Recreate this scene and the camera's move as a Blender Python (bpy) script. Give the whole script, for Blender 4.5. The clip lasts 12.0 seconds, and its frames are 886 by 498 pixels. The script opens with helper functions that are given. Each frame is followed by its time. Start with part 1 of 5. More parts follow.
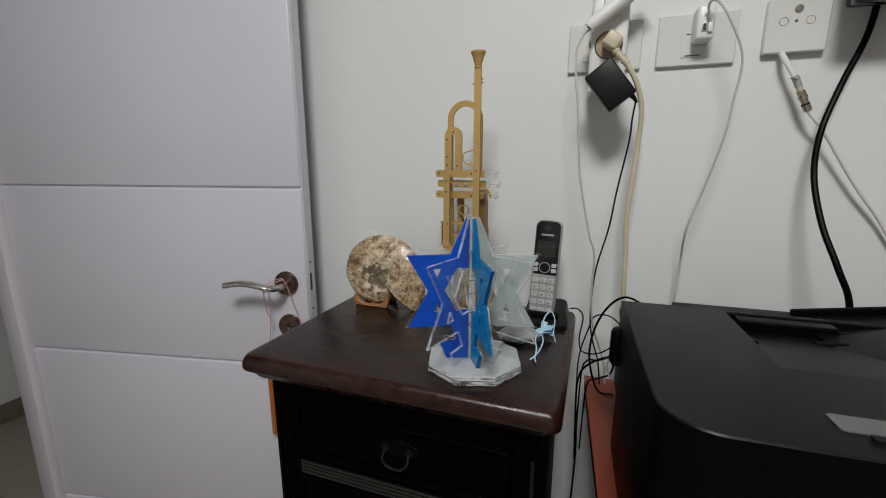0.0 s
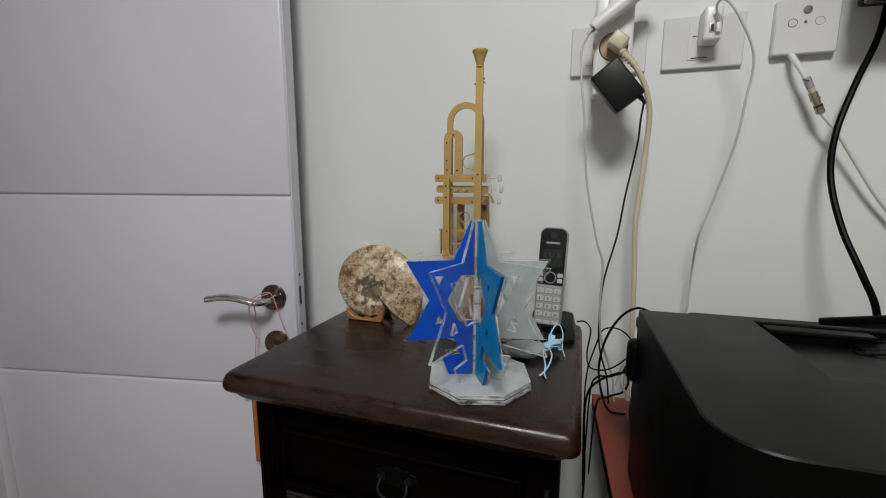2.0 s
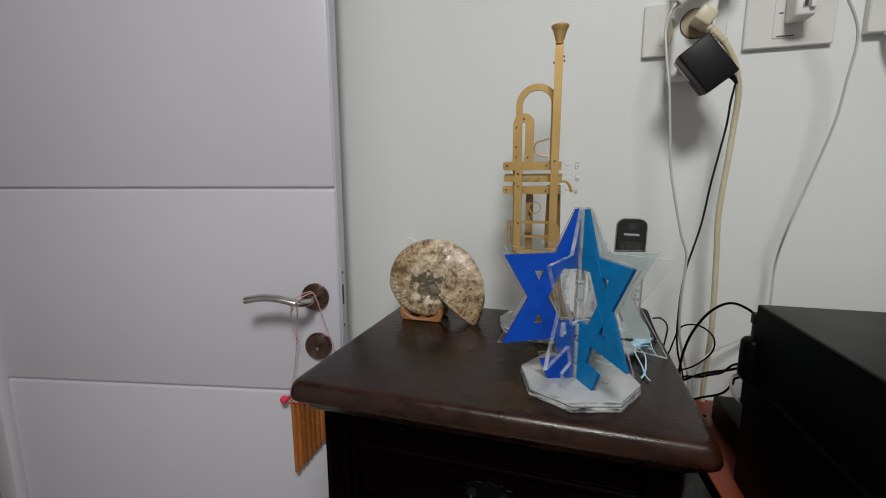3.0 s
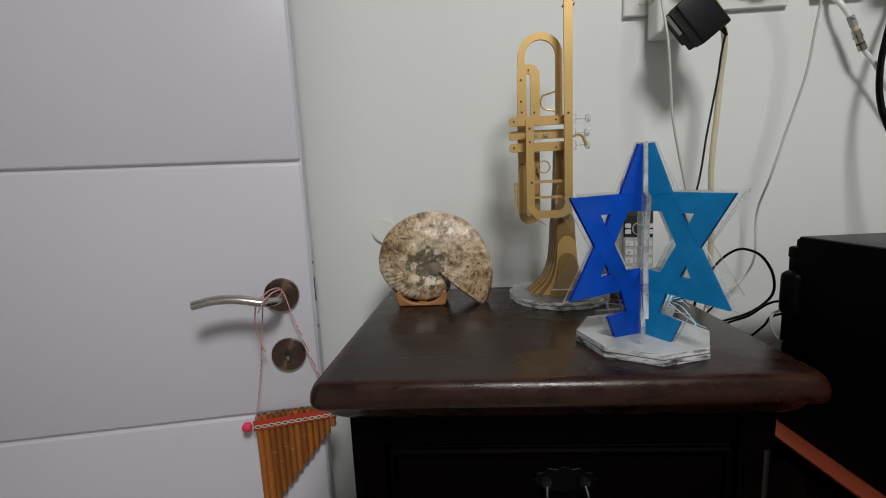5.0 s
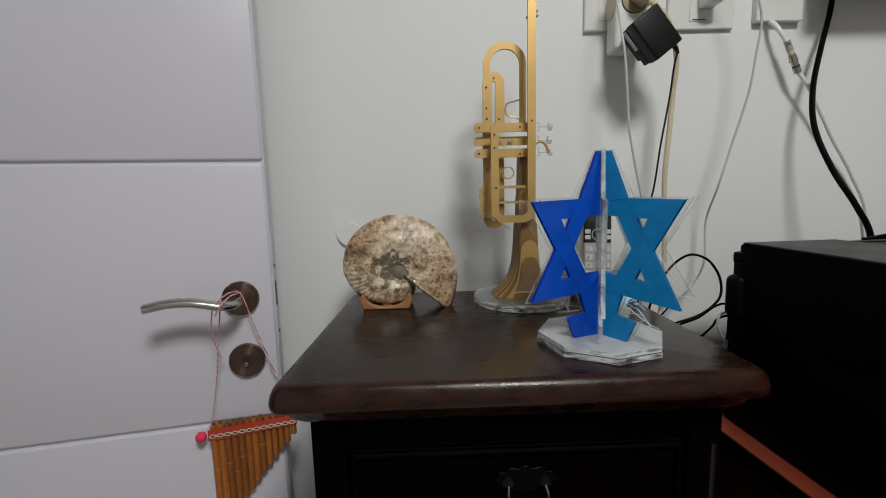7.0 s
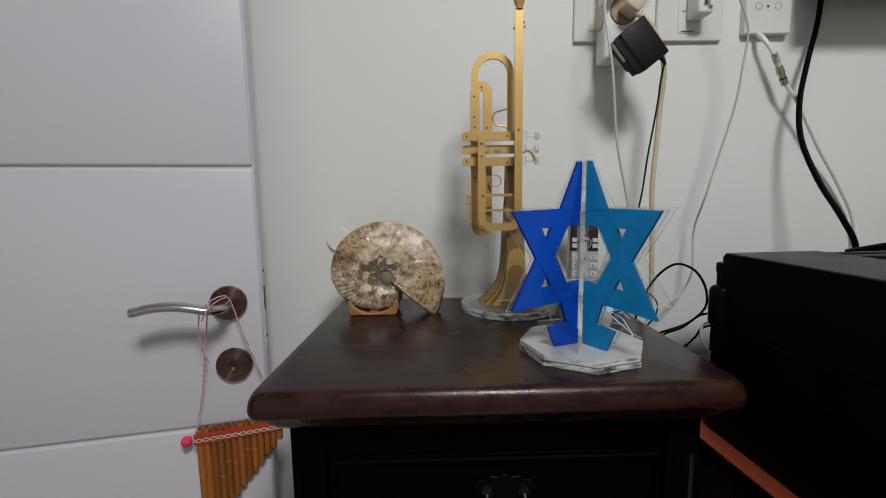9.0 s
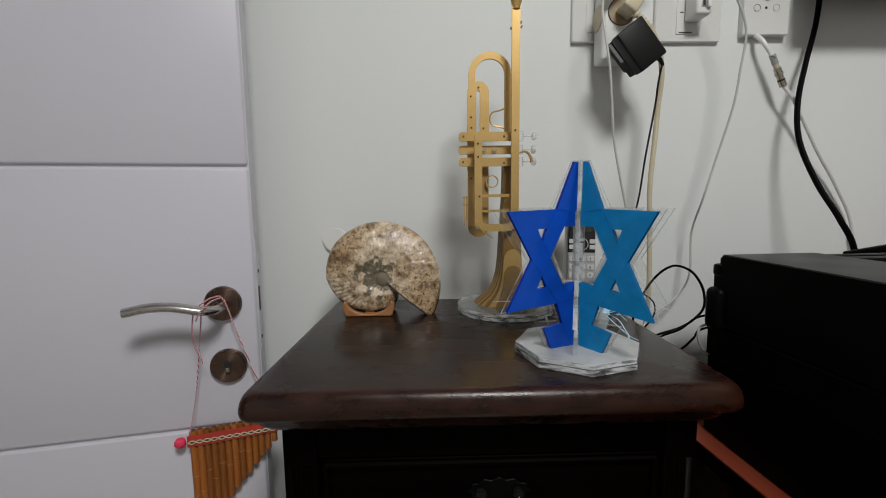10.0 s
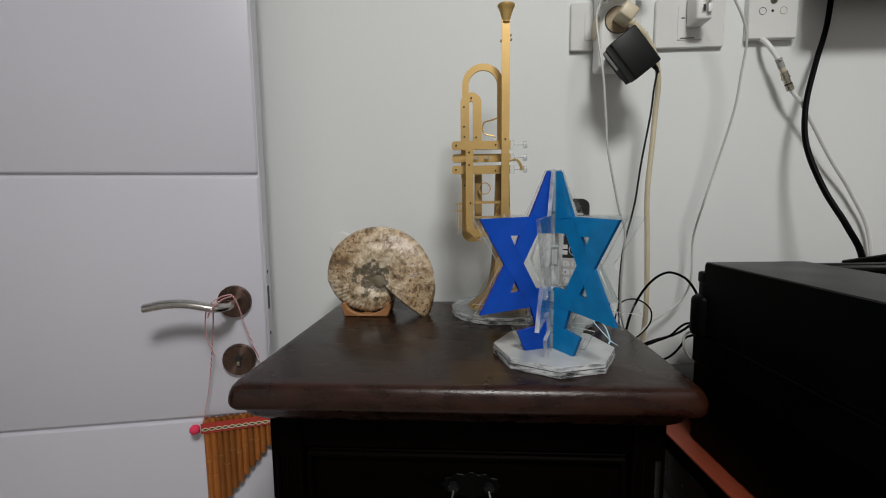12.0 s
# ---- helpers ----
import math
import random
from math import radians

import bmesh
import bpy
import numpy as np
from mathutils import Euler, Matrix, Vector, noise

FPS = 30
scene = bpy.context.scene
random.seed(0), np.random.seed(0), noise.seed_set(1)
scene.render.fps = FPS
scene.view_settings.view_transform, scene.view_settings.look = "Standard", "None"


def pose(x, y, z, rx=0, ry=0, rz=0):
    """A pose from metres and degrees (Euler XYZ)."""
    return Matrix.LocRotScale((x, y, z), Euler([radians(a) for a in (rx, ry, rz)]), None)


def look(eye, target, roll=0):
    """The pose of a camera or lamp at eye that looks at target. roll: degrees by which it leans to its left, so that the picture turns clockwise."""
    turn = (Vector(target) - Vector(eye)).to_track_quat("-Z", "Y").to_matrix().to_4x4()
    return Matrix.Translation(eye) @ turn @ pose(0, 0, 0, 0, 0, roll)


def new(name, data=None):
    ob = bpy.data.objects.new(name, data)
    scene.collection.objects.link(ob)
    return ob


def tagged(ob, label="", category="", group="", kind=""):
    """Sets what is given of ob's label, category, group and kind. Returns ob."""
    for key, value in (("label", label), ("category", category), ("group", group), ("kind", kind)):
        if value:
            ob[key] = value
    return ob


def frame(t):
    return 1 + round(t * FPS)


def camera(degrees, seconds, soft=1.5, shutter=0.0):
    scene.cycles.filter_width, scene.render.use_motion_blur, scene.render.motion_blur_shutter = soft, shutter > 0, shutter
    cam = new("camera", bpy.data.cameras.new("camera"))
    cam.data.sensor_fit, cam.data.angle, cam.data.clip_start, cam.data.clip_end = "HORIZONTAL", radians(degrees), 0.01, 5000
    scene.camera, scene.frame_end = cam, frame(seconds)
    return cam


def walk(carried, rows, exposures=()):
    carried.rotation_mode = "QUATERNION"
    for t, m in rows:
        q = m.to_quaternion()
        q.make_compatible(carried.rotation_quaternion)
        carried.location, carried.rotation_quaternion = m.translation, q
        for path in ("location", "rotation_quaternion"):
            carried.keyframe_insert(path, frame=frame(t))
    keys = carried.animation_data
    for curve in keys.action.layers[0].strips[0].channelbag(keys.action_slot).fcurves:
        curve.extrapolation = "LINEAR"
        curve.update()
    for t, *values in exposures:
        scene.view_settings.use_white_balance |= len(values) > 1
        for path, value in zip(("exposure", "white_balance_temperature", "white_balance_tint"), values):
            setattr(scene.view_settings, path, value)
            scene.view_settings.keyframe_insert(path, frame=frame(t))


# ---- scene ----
cam = camera(92.9, 12.0, soft=1.05)
PATH = [
    (0, (0.6306, -0.8584, 1.3011), (-0.0253, 0.9856, 0.8894), 0.04),
    (0.5, (0.6005, -0.8519, 1.2965), (-0.0457, 1.0013, 0.9120), 0.18),
    (1, (0.5975, -0.8486, 1.2901), (-0.0514, 1.0102, 0.9382), 0.28),
    (1.5, (0.5934, -0.8377, 1.2808), (-0.0417, 1.0299, 0.9508), 0.23),
    (2, (0.6023, -0.8253, 1.2742), (-0.0145, 1.0502, 0.9552), 0.20),
    (2.5, (0.5892, -0.8127, 1.2618), (-0.0137, 1.0659, 0.9342), -0.06),
    (3, (0.4672, -0.8153, 1.2581), (-0.1025, 1.0741, 0.9331), -0.15),
    (3.2, (0.4371, -0.8143, 1.2502), (-0.1259, 1.0772, 0.9258), -0.12),
    (5, (0.2996, -0.7691, 1.1907), (0.1790, 1.2065, 0.9037), -2.62),
    (5.5, (0.2845, -0.7726, 1.1872), (0.2381, 1.2078, 0.9120), -2.47),
    (6, (0.2905, -0.7688, 1.1847), (0.2891, 1.2125, 0.9120), -2.22),
    (6.5, (0.2935, -0.7738, 1.1853), (0.3221, 1.2082, 0.9193), -1.71),
    (7, (0.3015, -0.7717, 1.1860), (0.3402, 1.2108, 0.9249), -1.48),
    (9, (0.3206, -0.7753, 1.1893), (0.3604, 1.2100, 0.9510), -0.88),
    (9.5, (0.3256, -0.7722, 1.1898), (0.3665, 1.2138, 0.9575), -0.77),
    (10, (0.3255, -0.7715, 1.1877), (0.3684, 1.2146, 0.9564), -0.67),
    (10.5, (0.3275, -0.7735, 1.1880), (0.3725, 1.2131, 0.9606), -0.56),
    (11, (0.3315, -0.7704, 1.1886), (0.3785, 1.2168, 0.9671), -0.45),
    (11.5, (0.3406, -0.7706, 1.1946), (0.3837, 1.2170, 0.9771), -0.47),
    (12, (0.3846, -0.7961, 1.1922), (0.2756, 1.1893, 0.9763), -0.58),
]
walk(cam, [(t, look(eye, target, roll)) for t, eye, target, roll in PATH])

# ---- light ----
world = bpy.data.worlds.new("room_world")
world.use_nodes = True
world.node_tree.nodes["Background"].inputs[0].default_value = (0.55, 0.6, 0.7, 1)
world.node_tree.nodes["Background"].inputs[1].default_value = 0.02
scene.world = world
scene.view_settings.exposure = 0.0

LAMP = (0.69, -1.49, 2.50)
lamp_data = bpy.data.lights.new("ceiling_lamp_light", "AREA")
lamp_data.shape, lamp_data.size = "DISK", 0.52
lamp_data.energy, lamp_data.color = 32.9, (1.0, 1.0, 0.98)
new("ceiling_lamp_light", lamp_data).matrix_world = pose(*LAMP)


# ---- materials ----
def nodes_of(name):
    m = bpy.data.materials.new(name)
    m.use_nodes = True
    t = m.node_tree
    return m, t.nodes, t.links, t.nodes["Principled BSDF"]


def coat(name, a, b, rough=0.5, metal=0.0, scale=8.0, fine=120.0, bump=0.05, stretch=(1, 1, 1), spread=0.12, clear=0.0, speck=0.0, spec=0.5):
    """Two-scale mottled paint, wood, plastic or metal: colours a to b, gloss and relief varied by noise."""
    m, n, l, p = nodes_of(name)
    tc = n.new("ShaderNodeTexCoord")
    mp = n.new("ShaderNodeMapping")
    mp.inputs["Scale"].default_value = stretch
    l.new(tc.outputs["Object"], mp.inputs["Vector"])
    big, small = n.new("ShaderNodeTexNoise"), n.new("ShaderNodeTexNoise")
    big.inputs["Scale"].default_value, big.inputs["Detail"].default_value = scale, 5
    small.inputs["Scale"].default_value, small.inputs["Detail"].default_value = fine, 4
    for q in (big, small):
        l.new(mp.outputs["Vector"], q.inputs["Vector"])
    mix = n.new("ShaderNodeMix")
    mix.data_type = "RGBA"
    mix.inputs["A"].default_value, mix.inputs["B"].default_value = (*a, 1), (*b, 1)
    blend = n.new("ShaderNodeMath")
    blend.operation = "MULTIPLY_ADD"
    blend.inputs[1].default_value, blend.inputs[2].default_value = 1.9, -0.45
    avg = n.new("ShaderNodeMath")
    avg.operation = "MULTIPLY_ADD"
    l.new(small.outputs["Fac"], avg.inputs[0])
    avg.inputs[1].default_value = 0.35
    scaled = n.new("ShaderNodeMath")
    scaled.operation = "MULTIPLY"
    l.new(big.outputs["Fac"], scaled.inputs[0])
    scaled.inputs[1].default_value = 0.65
    l.new(scaled.outputs[0], avg.inputs[2])
    l.new(avg.outputs[0], blend.inputs[0])
    blend.use_clamp = True
    l.new(blend.outputs[0], mix.inputs["Factor"])
    colour = mix.outputs["Result"]
    if speck:
        cell = n.new("ShaderNodeTexNoise")
        cell.inputs["Scale"].default_value = fine * 0.8
        l.new(mp.outputs["Vector"], cell.inputs["Vector"])
        ramp = n.new("ShaderNodeMath")
        ramp.operation, ramp.use_clamp = "MULTIPLY_ADD", True
        ramp.inputs[1].default_value, ramp.inputs[2].default_value = 14.0, -9.6
        l.new(cell.outputs["Fac"], ramp.inputs[0])
        sm = n.new("ShaderNodeMix")
        sm.data_type = "RGBA"
        sm.inputs["B"].default_value = (speck, speck, speck, 1)
        l.new(ramp.outputs[0], sm.inputs["Factor"])
        l.new(colour, sm.inputs["A"])
        colour = sm.outputs["Result"]
    l.new(colour, p.inputs["Base Color"])
    r = n.new("ShaderNodeMath")
    r.operation, r.use_clamp = "MULTIPLY_ADD", True
    r.inputs[1].default_value, r.inputs[2].default_value = spread * 2, rough - spread
    l.new(big.outputs["Fac"], r.inputs[0])
    l.new(r.outputs[0], p.inputs["Roughness"])
    p.inputs["Metallic"].default_value = metal
    p.inputs["Specular IOR Level"].default_value = spec
    p.inputs["Coat Weight"].default_value = clear
    p.inputs["Coat Roughness"].default_value = 0.15
    if bump:
        bp = n.new("ShaderNodeBump")
        bp.inputs["Strength"].default_value, bp.inputs["Distance"].default_value = bump, 0.002
        l.new(small.outputs["Fac"], bp.inputs["Height"])
        l.new(bp.outputs["Normal"], p.inputs["Normal"])
    return m


def sheet(name, colour, see=0.9, milky=0.0, rough=0.04, streak=0.0, lengthwise=5.0):
    """Acrylic sheet: tinted see-through, a milky body and a Fresnel gloss. streak: how unevenly a cut edge is
    see-through along its length, for cut marks and painted glints.
    """
    m, n, l, p = nodes_of(name)
    n.remove(p)
    out = n["Material Output"]
    clear, body, glow, gloss = (n.new("ShaderNodeBsdf" + k) for k in ("Transparent", "Diffuse", "Translucent", "Glossy"))
    clear.inputs[0].default_value = (*[c ** 0.5 * 0.3 + 0.7 * c if milky > 0.3 else c for c in colour], 1)
    noise_tex = n.new("ShaderNodeTexNoise")
    noise_tex.inputs["Scale"].default_value = 60
    tc = n.new("ShaderNodeTexCoord")
    l.new(tc.outputs["Object"], noise_tex.inputs["Vector"])
    vary = n.new("ShaderNodeMix")
    vary.data_type = "RGBA"
    vary.inputs["A"].default_value = (*[c * 0.74 for c in colour], 1)
    vary.inputs["B"].default_value = (*[min(1, c * 1.12) for c in colour], 1)
    l.new(noise_tex.outputs["Fac"], vary.inputs["Factor"])
    l.new(vary.outputs["Result"], body.inputs[0])
    l.new(vary.outputs["Result"], glow.inputs[0])
    gloss.inputs["Roughness"].default_value = rough
    m1, m2, m3 = (n.new("ShaderNodeMixShader") for _ in range(3))
    m1.inputs[0].default_value = 0.4
    l.new(body.outputs[0], m1.inputs[1])
    l.new(glow.outputs[0], m1.inputs[2])
    m2.inputs[0].default_value = see
    if streak:
        along, grain, spread_out = n.new("ShaderNodeMapping"), n.new("ShaderNodeTexNoise"), n.new("ShaderNodeMapRange")
        along.inputs["Scale"].default_value = (1, 1, lengthwise)
        grain.inputs["Scale"].default_value, grain.inputs["Detail"].default_value = 60, 3
        l.new(tc.outputs["Object"], along.inputs["Vector"])
        l.new(along.outputs[0], grain.inputs["Vector"])
        for key, value in (("From Min", 0.38), ("From Max", 0.62), ("To Min", see - streak), ("To Max", see + streak)):
            spread_out.inputs[key].default_value = value
        l.new(grain.outputs["Fac"], spread_out.inputs["Value"])
        l.new(spread_out.outputs[0], m2.inputs[0])
    l.new(m1.outputs[0], m2.inputs[1])
    l.new(clear.outputs[0], m2.inputs[2])
    lw = n.new("ShaderNodeLayerWeight")
    lw.inputs["Blend"].default_value = 0.5
    power, fr = n.new("ShaderNodeMath"), n.new("ShaderNodeMath")
    power.operation, power.inputs[1].default_value = "POWER", 5.0
    fr.operation, fr.inputs[1].default_value, fr.inputs[2].default_value = "MULTIPLY_ADD", 0.9, 0.02
    l.new(lw.outputs["Facing"], power.inputs[0])
    l.new(power.outputs[0], fr.inputs[0])
    l.new(fr.outputs[0], m3.inputs[0])
    l.new(m2.outputs[0], m3.inputs[1])
    l.new(gloss.outputs[0], m3.inputs[2])
    l.new(m3.outputs[0], out.inputs["Surface"])
    return m


def fossil(name):
    """Polished ammonite: cream and tan patches, brown veins, dark suture lines."""
    m, n, l, p = nodes_of(name)
    tc = n.new("ShaderNodeTexCoord")
    warp = n.new("ShaderNodeTexNoise")
    warp.inputs["Scale"].default_value, warp.inputs["Detail"].default_value = 62, 10
    warp.inputs["Roughness"].default_value = 0.68
    l.new(tc.outputs["Object"], warp.inputs["Vector"])
    ramp = n.new("ShaderNodeValToRGB")
    e = ramp.color_ramp.elements
    e[0].position, e[0].color = 0.33, (0.06, 0.038, 0.020, 1)
    e[1].position, e[1].color = 0.60, (0.72, 0.60, 0.45, 1)
    for pos, col in ((0.405, (0.22, 0.14, 0.072, 1)), (0.46, (0.38, 0.28, 0.17, 1)), (0.52, (0.56, 0.45, 0.31, 1))):
        k = e.new(pos)
        k.color = col
    l.new(warp.outputs["Fac"], ramp.inputs[0])
    veins = n.new("ShaderNodeTexVoronoi")
    veins.feature = "DISTANCE_TO_EDGE"
    veins.inputs["Scale"].default_value = 120
    add = n.new("ShaderNodeMixRGB")
    add.inputs[0].default_value = 0.05
    l.new(tc.outputs["Object"], add.inputs[1])
    l.new(warp.outputs["Color"], add.inputs[2])
    l.new(add.outputs[0], veins.inputs["Vector"])
    patch = n.new("ShaderNodeTexNoise")
    patch.inputs["Scale"].default_value, patch.inputs["Detail"].default_value = 75, 7
    l.new(tc.outputs["Object"], patch.inputs["Vector"])
    less = n.new("ShaderNodeMath")
    less.operation, less.use_clamp = "MULTIPLY_ADD", True
    less.inputs[1].default_value, less.inputs[2].default_value = -1.6, 1.0
    l.new(veins.outputs["Distance"], less.inputs[0])
    far = n.new("ShaderNodeVectorMath")
    far.operation = "DISTANCE"
    far.inputs[1].default_value = (-0.009, -0.014, 0.060)
    l.new(tc.outputs["Object"], far.inputs[0])
    reach = n.new("ShaderNodeMath")
    reach.operation = "MULTIPLY_ADD"
    reach.inputs[1].default_value = 0.10
    l.new(patch.outputs["Fac"], reach.inputs[0])
    reach.inputs[2].default_value = -0.026
    gate = n.new("ShaderNodeMath")
    gate.operation, gate.use_clamp = "MULTIPLY_ADD", True
    diff = n.new("ShaderNodeMath")
    diff.operation = "SUBTRACT"
    l.new(reach.outputs[0], diff.inputs[0])
    l.new(far.outputs["Value"], diff.inputs[1])
    l.new(diff.outputs[0], gate.inputs[0])
    gate.inputs[1].default_value, gate.inputs[2].default_value = 340.0, 0.4
    both = n.new("ShaderNodeMath")
    both.operation = "MULTIPLY"
    l.new(less.outputs[0], both.inputs[0])
    l.new(gate.outputs[0], both.inputs[1])
    mix = n.new("ShaderNodeMixRGB")
    mix.inputs[2].default_value = (0.075, 0.066, 0.042, 1)
    l.new(both.outputs[0], mix.inputs[0])
    l.new(ramp.outputs[0], mix.inputs[1])
    dots = n.new("ShaderNodeTexNoise")
    dots.inputs["Scale"].default_value, dots.inputs["Detail"].default_value = 210, 7
    l.new(tc.outputs["Object"], dots.inputs["Vector"])
    dm = n.new("ShaderNodeMath")
    dm.operation, dm.use_clamp = "MULTIPLY_ADD", True
    dm.inputs[1].default_value, dm.inputs[2].default_value = 12.0, -10.5
    mix2 = n.new("ShaderNodeMixRGB")
    mix2.inputs[2].default_value = (0.125, 0.075, 0.040, 1)
    l.new(dm.outputs[0], mix2.inputs[0])
    zone = n.new("ShaderNodeTexNoise")
    zone.inputs["Scale"].default_value, zone.inputs["Detail"].default_value = 15, 4
    l.new(tc.outputs["Object"], zone.inputs["Vector"])
    uneven = n.new("ShaderNodeMath")
    uneven.operation = "MULTIPLY_ADD"
    uneven.inputs[1].default_value = 0.55
    l.new(zone.outputs["Fac"], uneven.inputs[0])
    l.new(dots.outputs["Fac"], uneven.inputs[2])
    l.new(uneven.outputs[0], dm.inputs[0])
    zr = n.new("ShaderNodeMath")
    zr.operation, zr.use_clamp = "MULTIPLY_ADD", True
    zr.inputs[1].default_value, zr.inputs[2].default_value = 5.0, -2.2
    l.new(zone.outputs["Fac"], zr.inputs[0])
    zmix = n.new("ShaderNodeMixRGB")
    zmix.blend_type = "MULTIPLY"
    zmix.inputs[2].default_value = (0.74, 0.62, 0.48, 1)
    l.new(zr.outputs[0], zmix.inputs[0])
    l.new(mix.outputs[0], zmix.inputs[1])
    # radial growth lines
    sep = n.new("ShaderNodeSeparateXYZ")
    l.new(tc.outputs["Object"], sep.inputs[0])
    zc = n.new("ShaderNodeMath")
    zc.operation, zc.inputs[1].default_value = "SUBTRACT", 0.056
    l.new(sep.outputs["Z"], zc.inputs[0])
    ang = n.new("ShaderNodeMath")
    ang.operation = "ARCTAN2"
    l.new(zc.outputs[0], ang.inputs[0])
    l.new(sep.outputs["X"], ang.inputs[1])
    curl = n.new("ShaderNodeMath")
    curl.operation = "MULTIPLY_ADD"
    l.new(far.outputs["Value"], curl.inputs[0])
    curl.inputs[1].default_value = 9.0
    l.new(ang.outputs[0], curl.inputs[2])
    wob = n.new("ShaderNodeMath")
    wob.operation = "MULTIPLY_ADD"
    l.new(warp.outputs["Fac"], wob.inputs[0])
    wob.inputs[1].default_value = 0.8
    l.new(curl.outputs[0], wob.inputs[2])
    fr_ = n.new("ShaderNodeMath")
    fr_.operation, fr_.inputs[1].default_value = "MULTIPLY", 34.0
    l.new(wob.outputs[0], fr_.inputs[0])
    sn = n.new("ShaderNodeMath")
    sn.operation = "SINE"
    l.new(fr_.outputs[0], sn.inputs[0])
    ribm = n.new("ShaderNodeMath")
    ribm.operation, ribm.use_clamp = "MULTIPLY_ADD", True
    ribm.inputs[1].default_value, ribm.inputs[2].default_value = 0.55, -0.2
    l.new(sn.outputs[0], ribm.inputs[0])
    outer = n.new("ShaderNodeMath")
    outer.operation, outer.use_clamp = "MULTIPLY_ADD", True
    outer.inputs[1].default_value, outer.inputs[2].default_value = 30.0, -1.0
    l.new(far.outputs["Value"], outer.inputs[0])
    ribo = n.new("ShaderNodeMath")
    ribo.operation = "MULTIPLY"
    l.new(ribm.outputs[0], ribo.inputs[0])
    l.new(outer.outputs[0], ribo.inputs[1])
    rmix = n.new("ShaderNodeMixRGB")
    rmix.blend_type = "MULTIPLY"
    rmix.inputs[2].default_value = (0.42, 0.32, 0.22, 1)
    l.new(ribo.outputs[0], rmix.inputs[0])
    l.new(zmix.outputs[0], rmix.inputs[1])
    l.new(rmix.outputs[0], mix2.inputs[1])
    l.new(mix2.outputs[0], p.inputs["Base Color"])
    p.inputs["Roughness"].default_value = 0.27
    p.inputs["Coat Weight"].default_value, p.inputs["Coat Roughness"].default_value = 1.0, 0.06
    bp = n.new("ShaderNodeBump")
    bp.inputs["Strength"].default_value, bp.inputs["Distance"].default_value = 0.5, 0.004
    rough_top = n.new("ShaderNodeMath")
    rough_top.operation = "MULTIPLY_ADD"
    rough_top.inputs[1].default_value = 0.25
    l.new(dots.outputs["Fac"], rough_top.inputs[0])
    l.new(warp.outputs["Fac"], rough_top.inputs[2])
    l.new(rough_top.outputs[0], bp.inputs["Height"])
    l.new(bp.outputs["Normal"], p.inputs["Normal"])
    polish = n.new("ShaderNodeBump")
    polish.inputs["Strength"].default_value, polish.inputs["Distance"].default_value = 0.55, 0.004
    l.new(warp.outputs["Fac"], polish.inputs["Height"])
    l.new(polish.outputs["Normal"], p.inputs["Coat Normal"])
    return m


WALL = coat("wall_paint", (0.695, 0.712, 0.702), (0.73, 0.747, 0.737), 0.6, scale=2.0, fine=260, bump=0.06)
FAR_WALL = coat("unseen_wall_bounce_paint", (0.56, 0.555, 0.55), (0.62, 0.615, 0.61), 0.7, scale=2.0, fine=200, bump=0.05)
DOOR = coat("door_lacquer", (0.585, 0.573, 0.638), (0.615, 0.602, 0.666), 0.38, scale=3.0, fine=400, bump=0.015)
DOOR_EDGE = coat("door_edge_lacquer", (0.60, 0.59, 0.64), (0.64, 0.63, 0.68), 0.45, scale=3.0, fine=300, bump=0.02)
JAMB = coat("jamb_lacquer", (0.58, 0.55, 0.60), (0.62, 0.59, 0.64), 0.45, scale=3.0, fine=300, bump=0.02)
CEIL = coat("ceiling_paint", (0.78, 0.78, 0.77), (0.82, 0.82, 0.81), 0.7, scale=2.0, fine=200, bump=0.05)
TILE = coat("floor_tile_glaze", (0.28, 0.245, 0.205), (0.37, 0.325, 0.275), 0.35, scale=5.0, fine=60, bump=0.03)
SKIRT = coat("skirting_tile", (0.16, 0.13, 0.10), (0.22, 0.18, 0.14), 0.35, scale=6.0, fine=80, bump=0.02)
STEEL = coat("brushed_steel", (0.42, 0.40, 0.38), (0.55, 0.53, 0.51), 0.26, 1.0, scale=30, fine=300, bump=0.03, stretch=(1, 1, 8))
ROSE = coat("bronze_steel", (0.12, 0.075, 0.058), (0.20, 0.14, 0.115), 0.28, 1.0, scale=40, fine=400, bump=0.05)
# turned finish: the streak of light follows the circular brushing
spin = ROSE.node_tree.nodes.new("ShaderNodeTangent")
spin.direction_type, spin.axis = "RADIAL", "Y"
ROSE.node_tree.links.new(spin.outputs[0], ROSE.node_tree.nodes["Principled BSDF"].inputs["Tangent"])
ROSE.node_tree.nodes["Principled BSDF"].inputs["Anisotropic"].default_value = 0.9
ROSE.node_tree.nodes["Principled BSDF"].inputs["Anisotropic Rotation"].default_value = 0.25
SLOT = coat("slot_black", (0.008, 0.008, 0.008), (0.02, 0.02, 0.02), 0.5)
WOOD = coat("dark_stained_wood", (0.0008, 0.0005, 0.0004), (0.0230, 0.0080, 0.0048), 0.27, scale=10, fine=45, bump=0.05, stretch=(0.9, 2.2, 2.2), spread=0.16, spec=0.35)
EDGE_WOOD = coat("worn_edge_wood", (0.0008, 0.0005, 0.0004), (0.036, 0.0100, 0.0045), 0.30, scale=16, fine=130, bump=0.12, stretch=(2.0, 5, 5), spread=0.22, spec=0.38)
# same stained wood as the top, its shade put into a near-black colour
BODY_WOOD = coat("body_wood_with_painted_shade", (0.0002, 0.0002, 0.0002), (0.0022, 0.0008, 0.0005), 0.5, scale=9, fine=90, bump=0.05, stretch=(0.35, 5, 5), spread=0.08, spec=0.02)
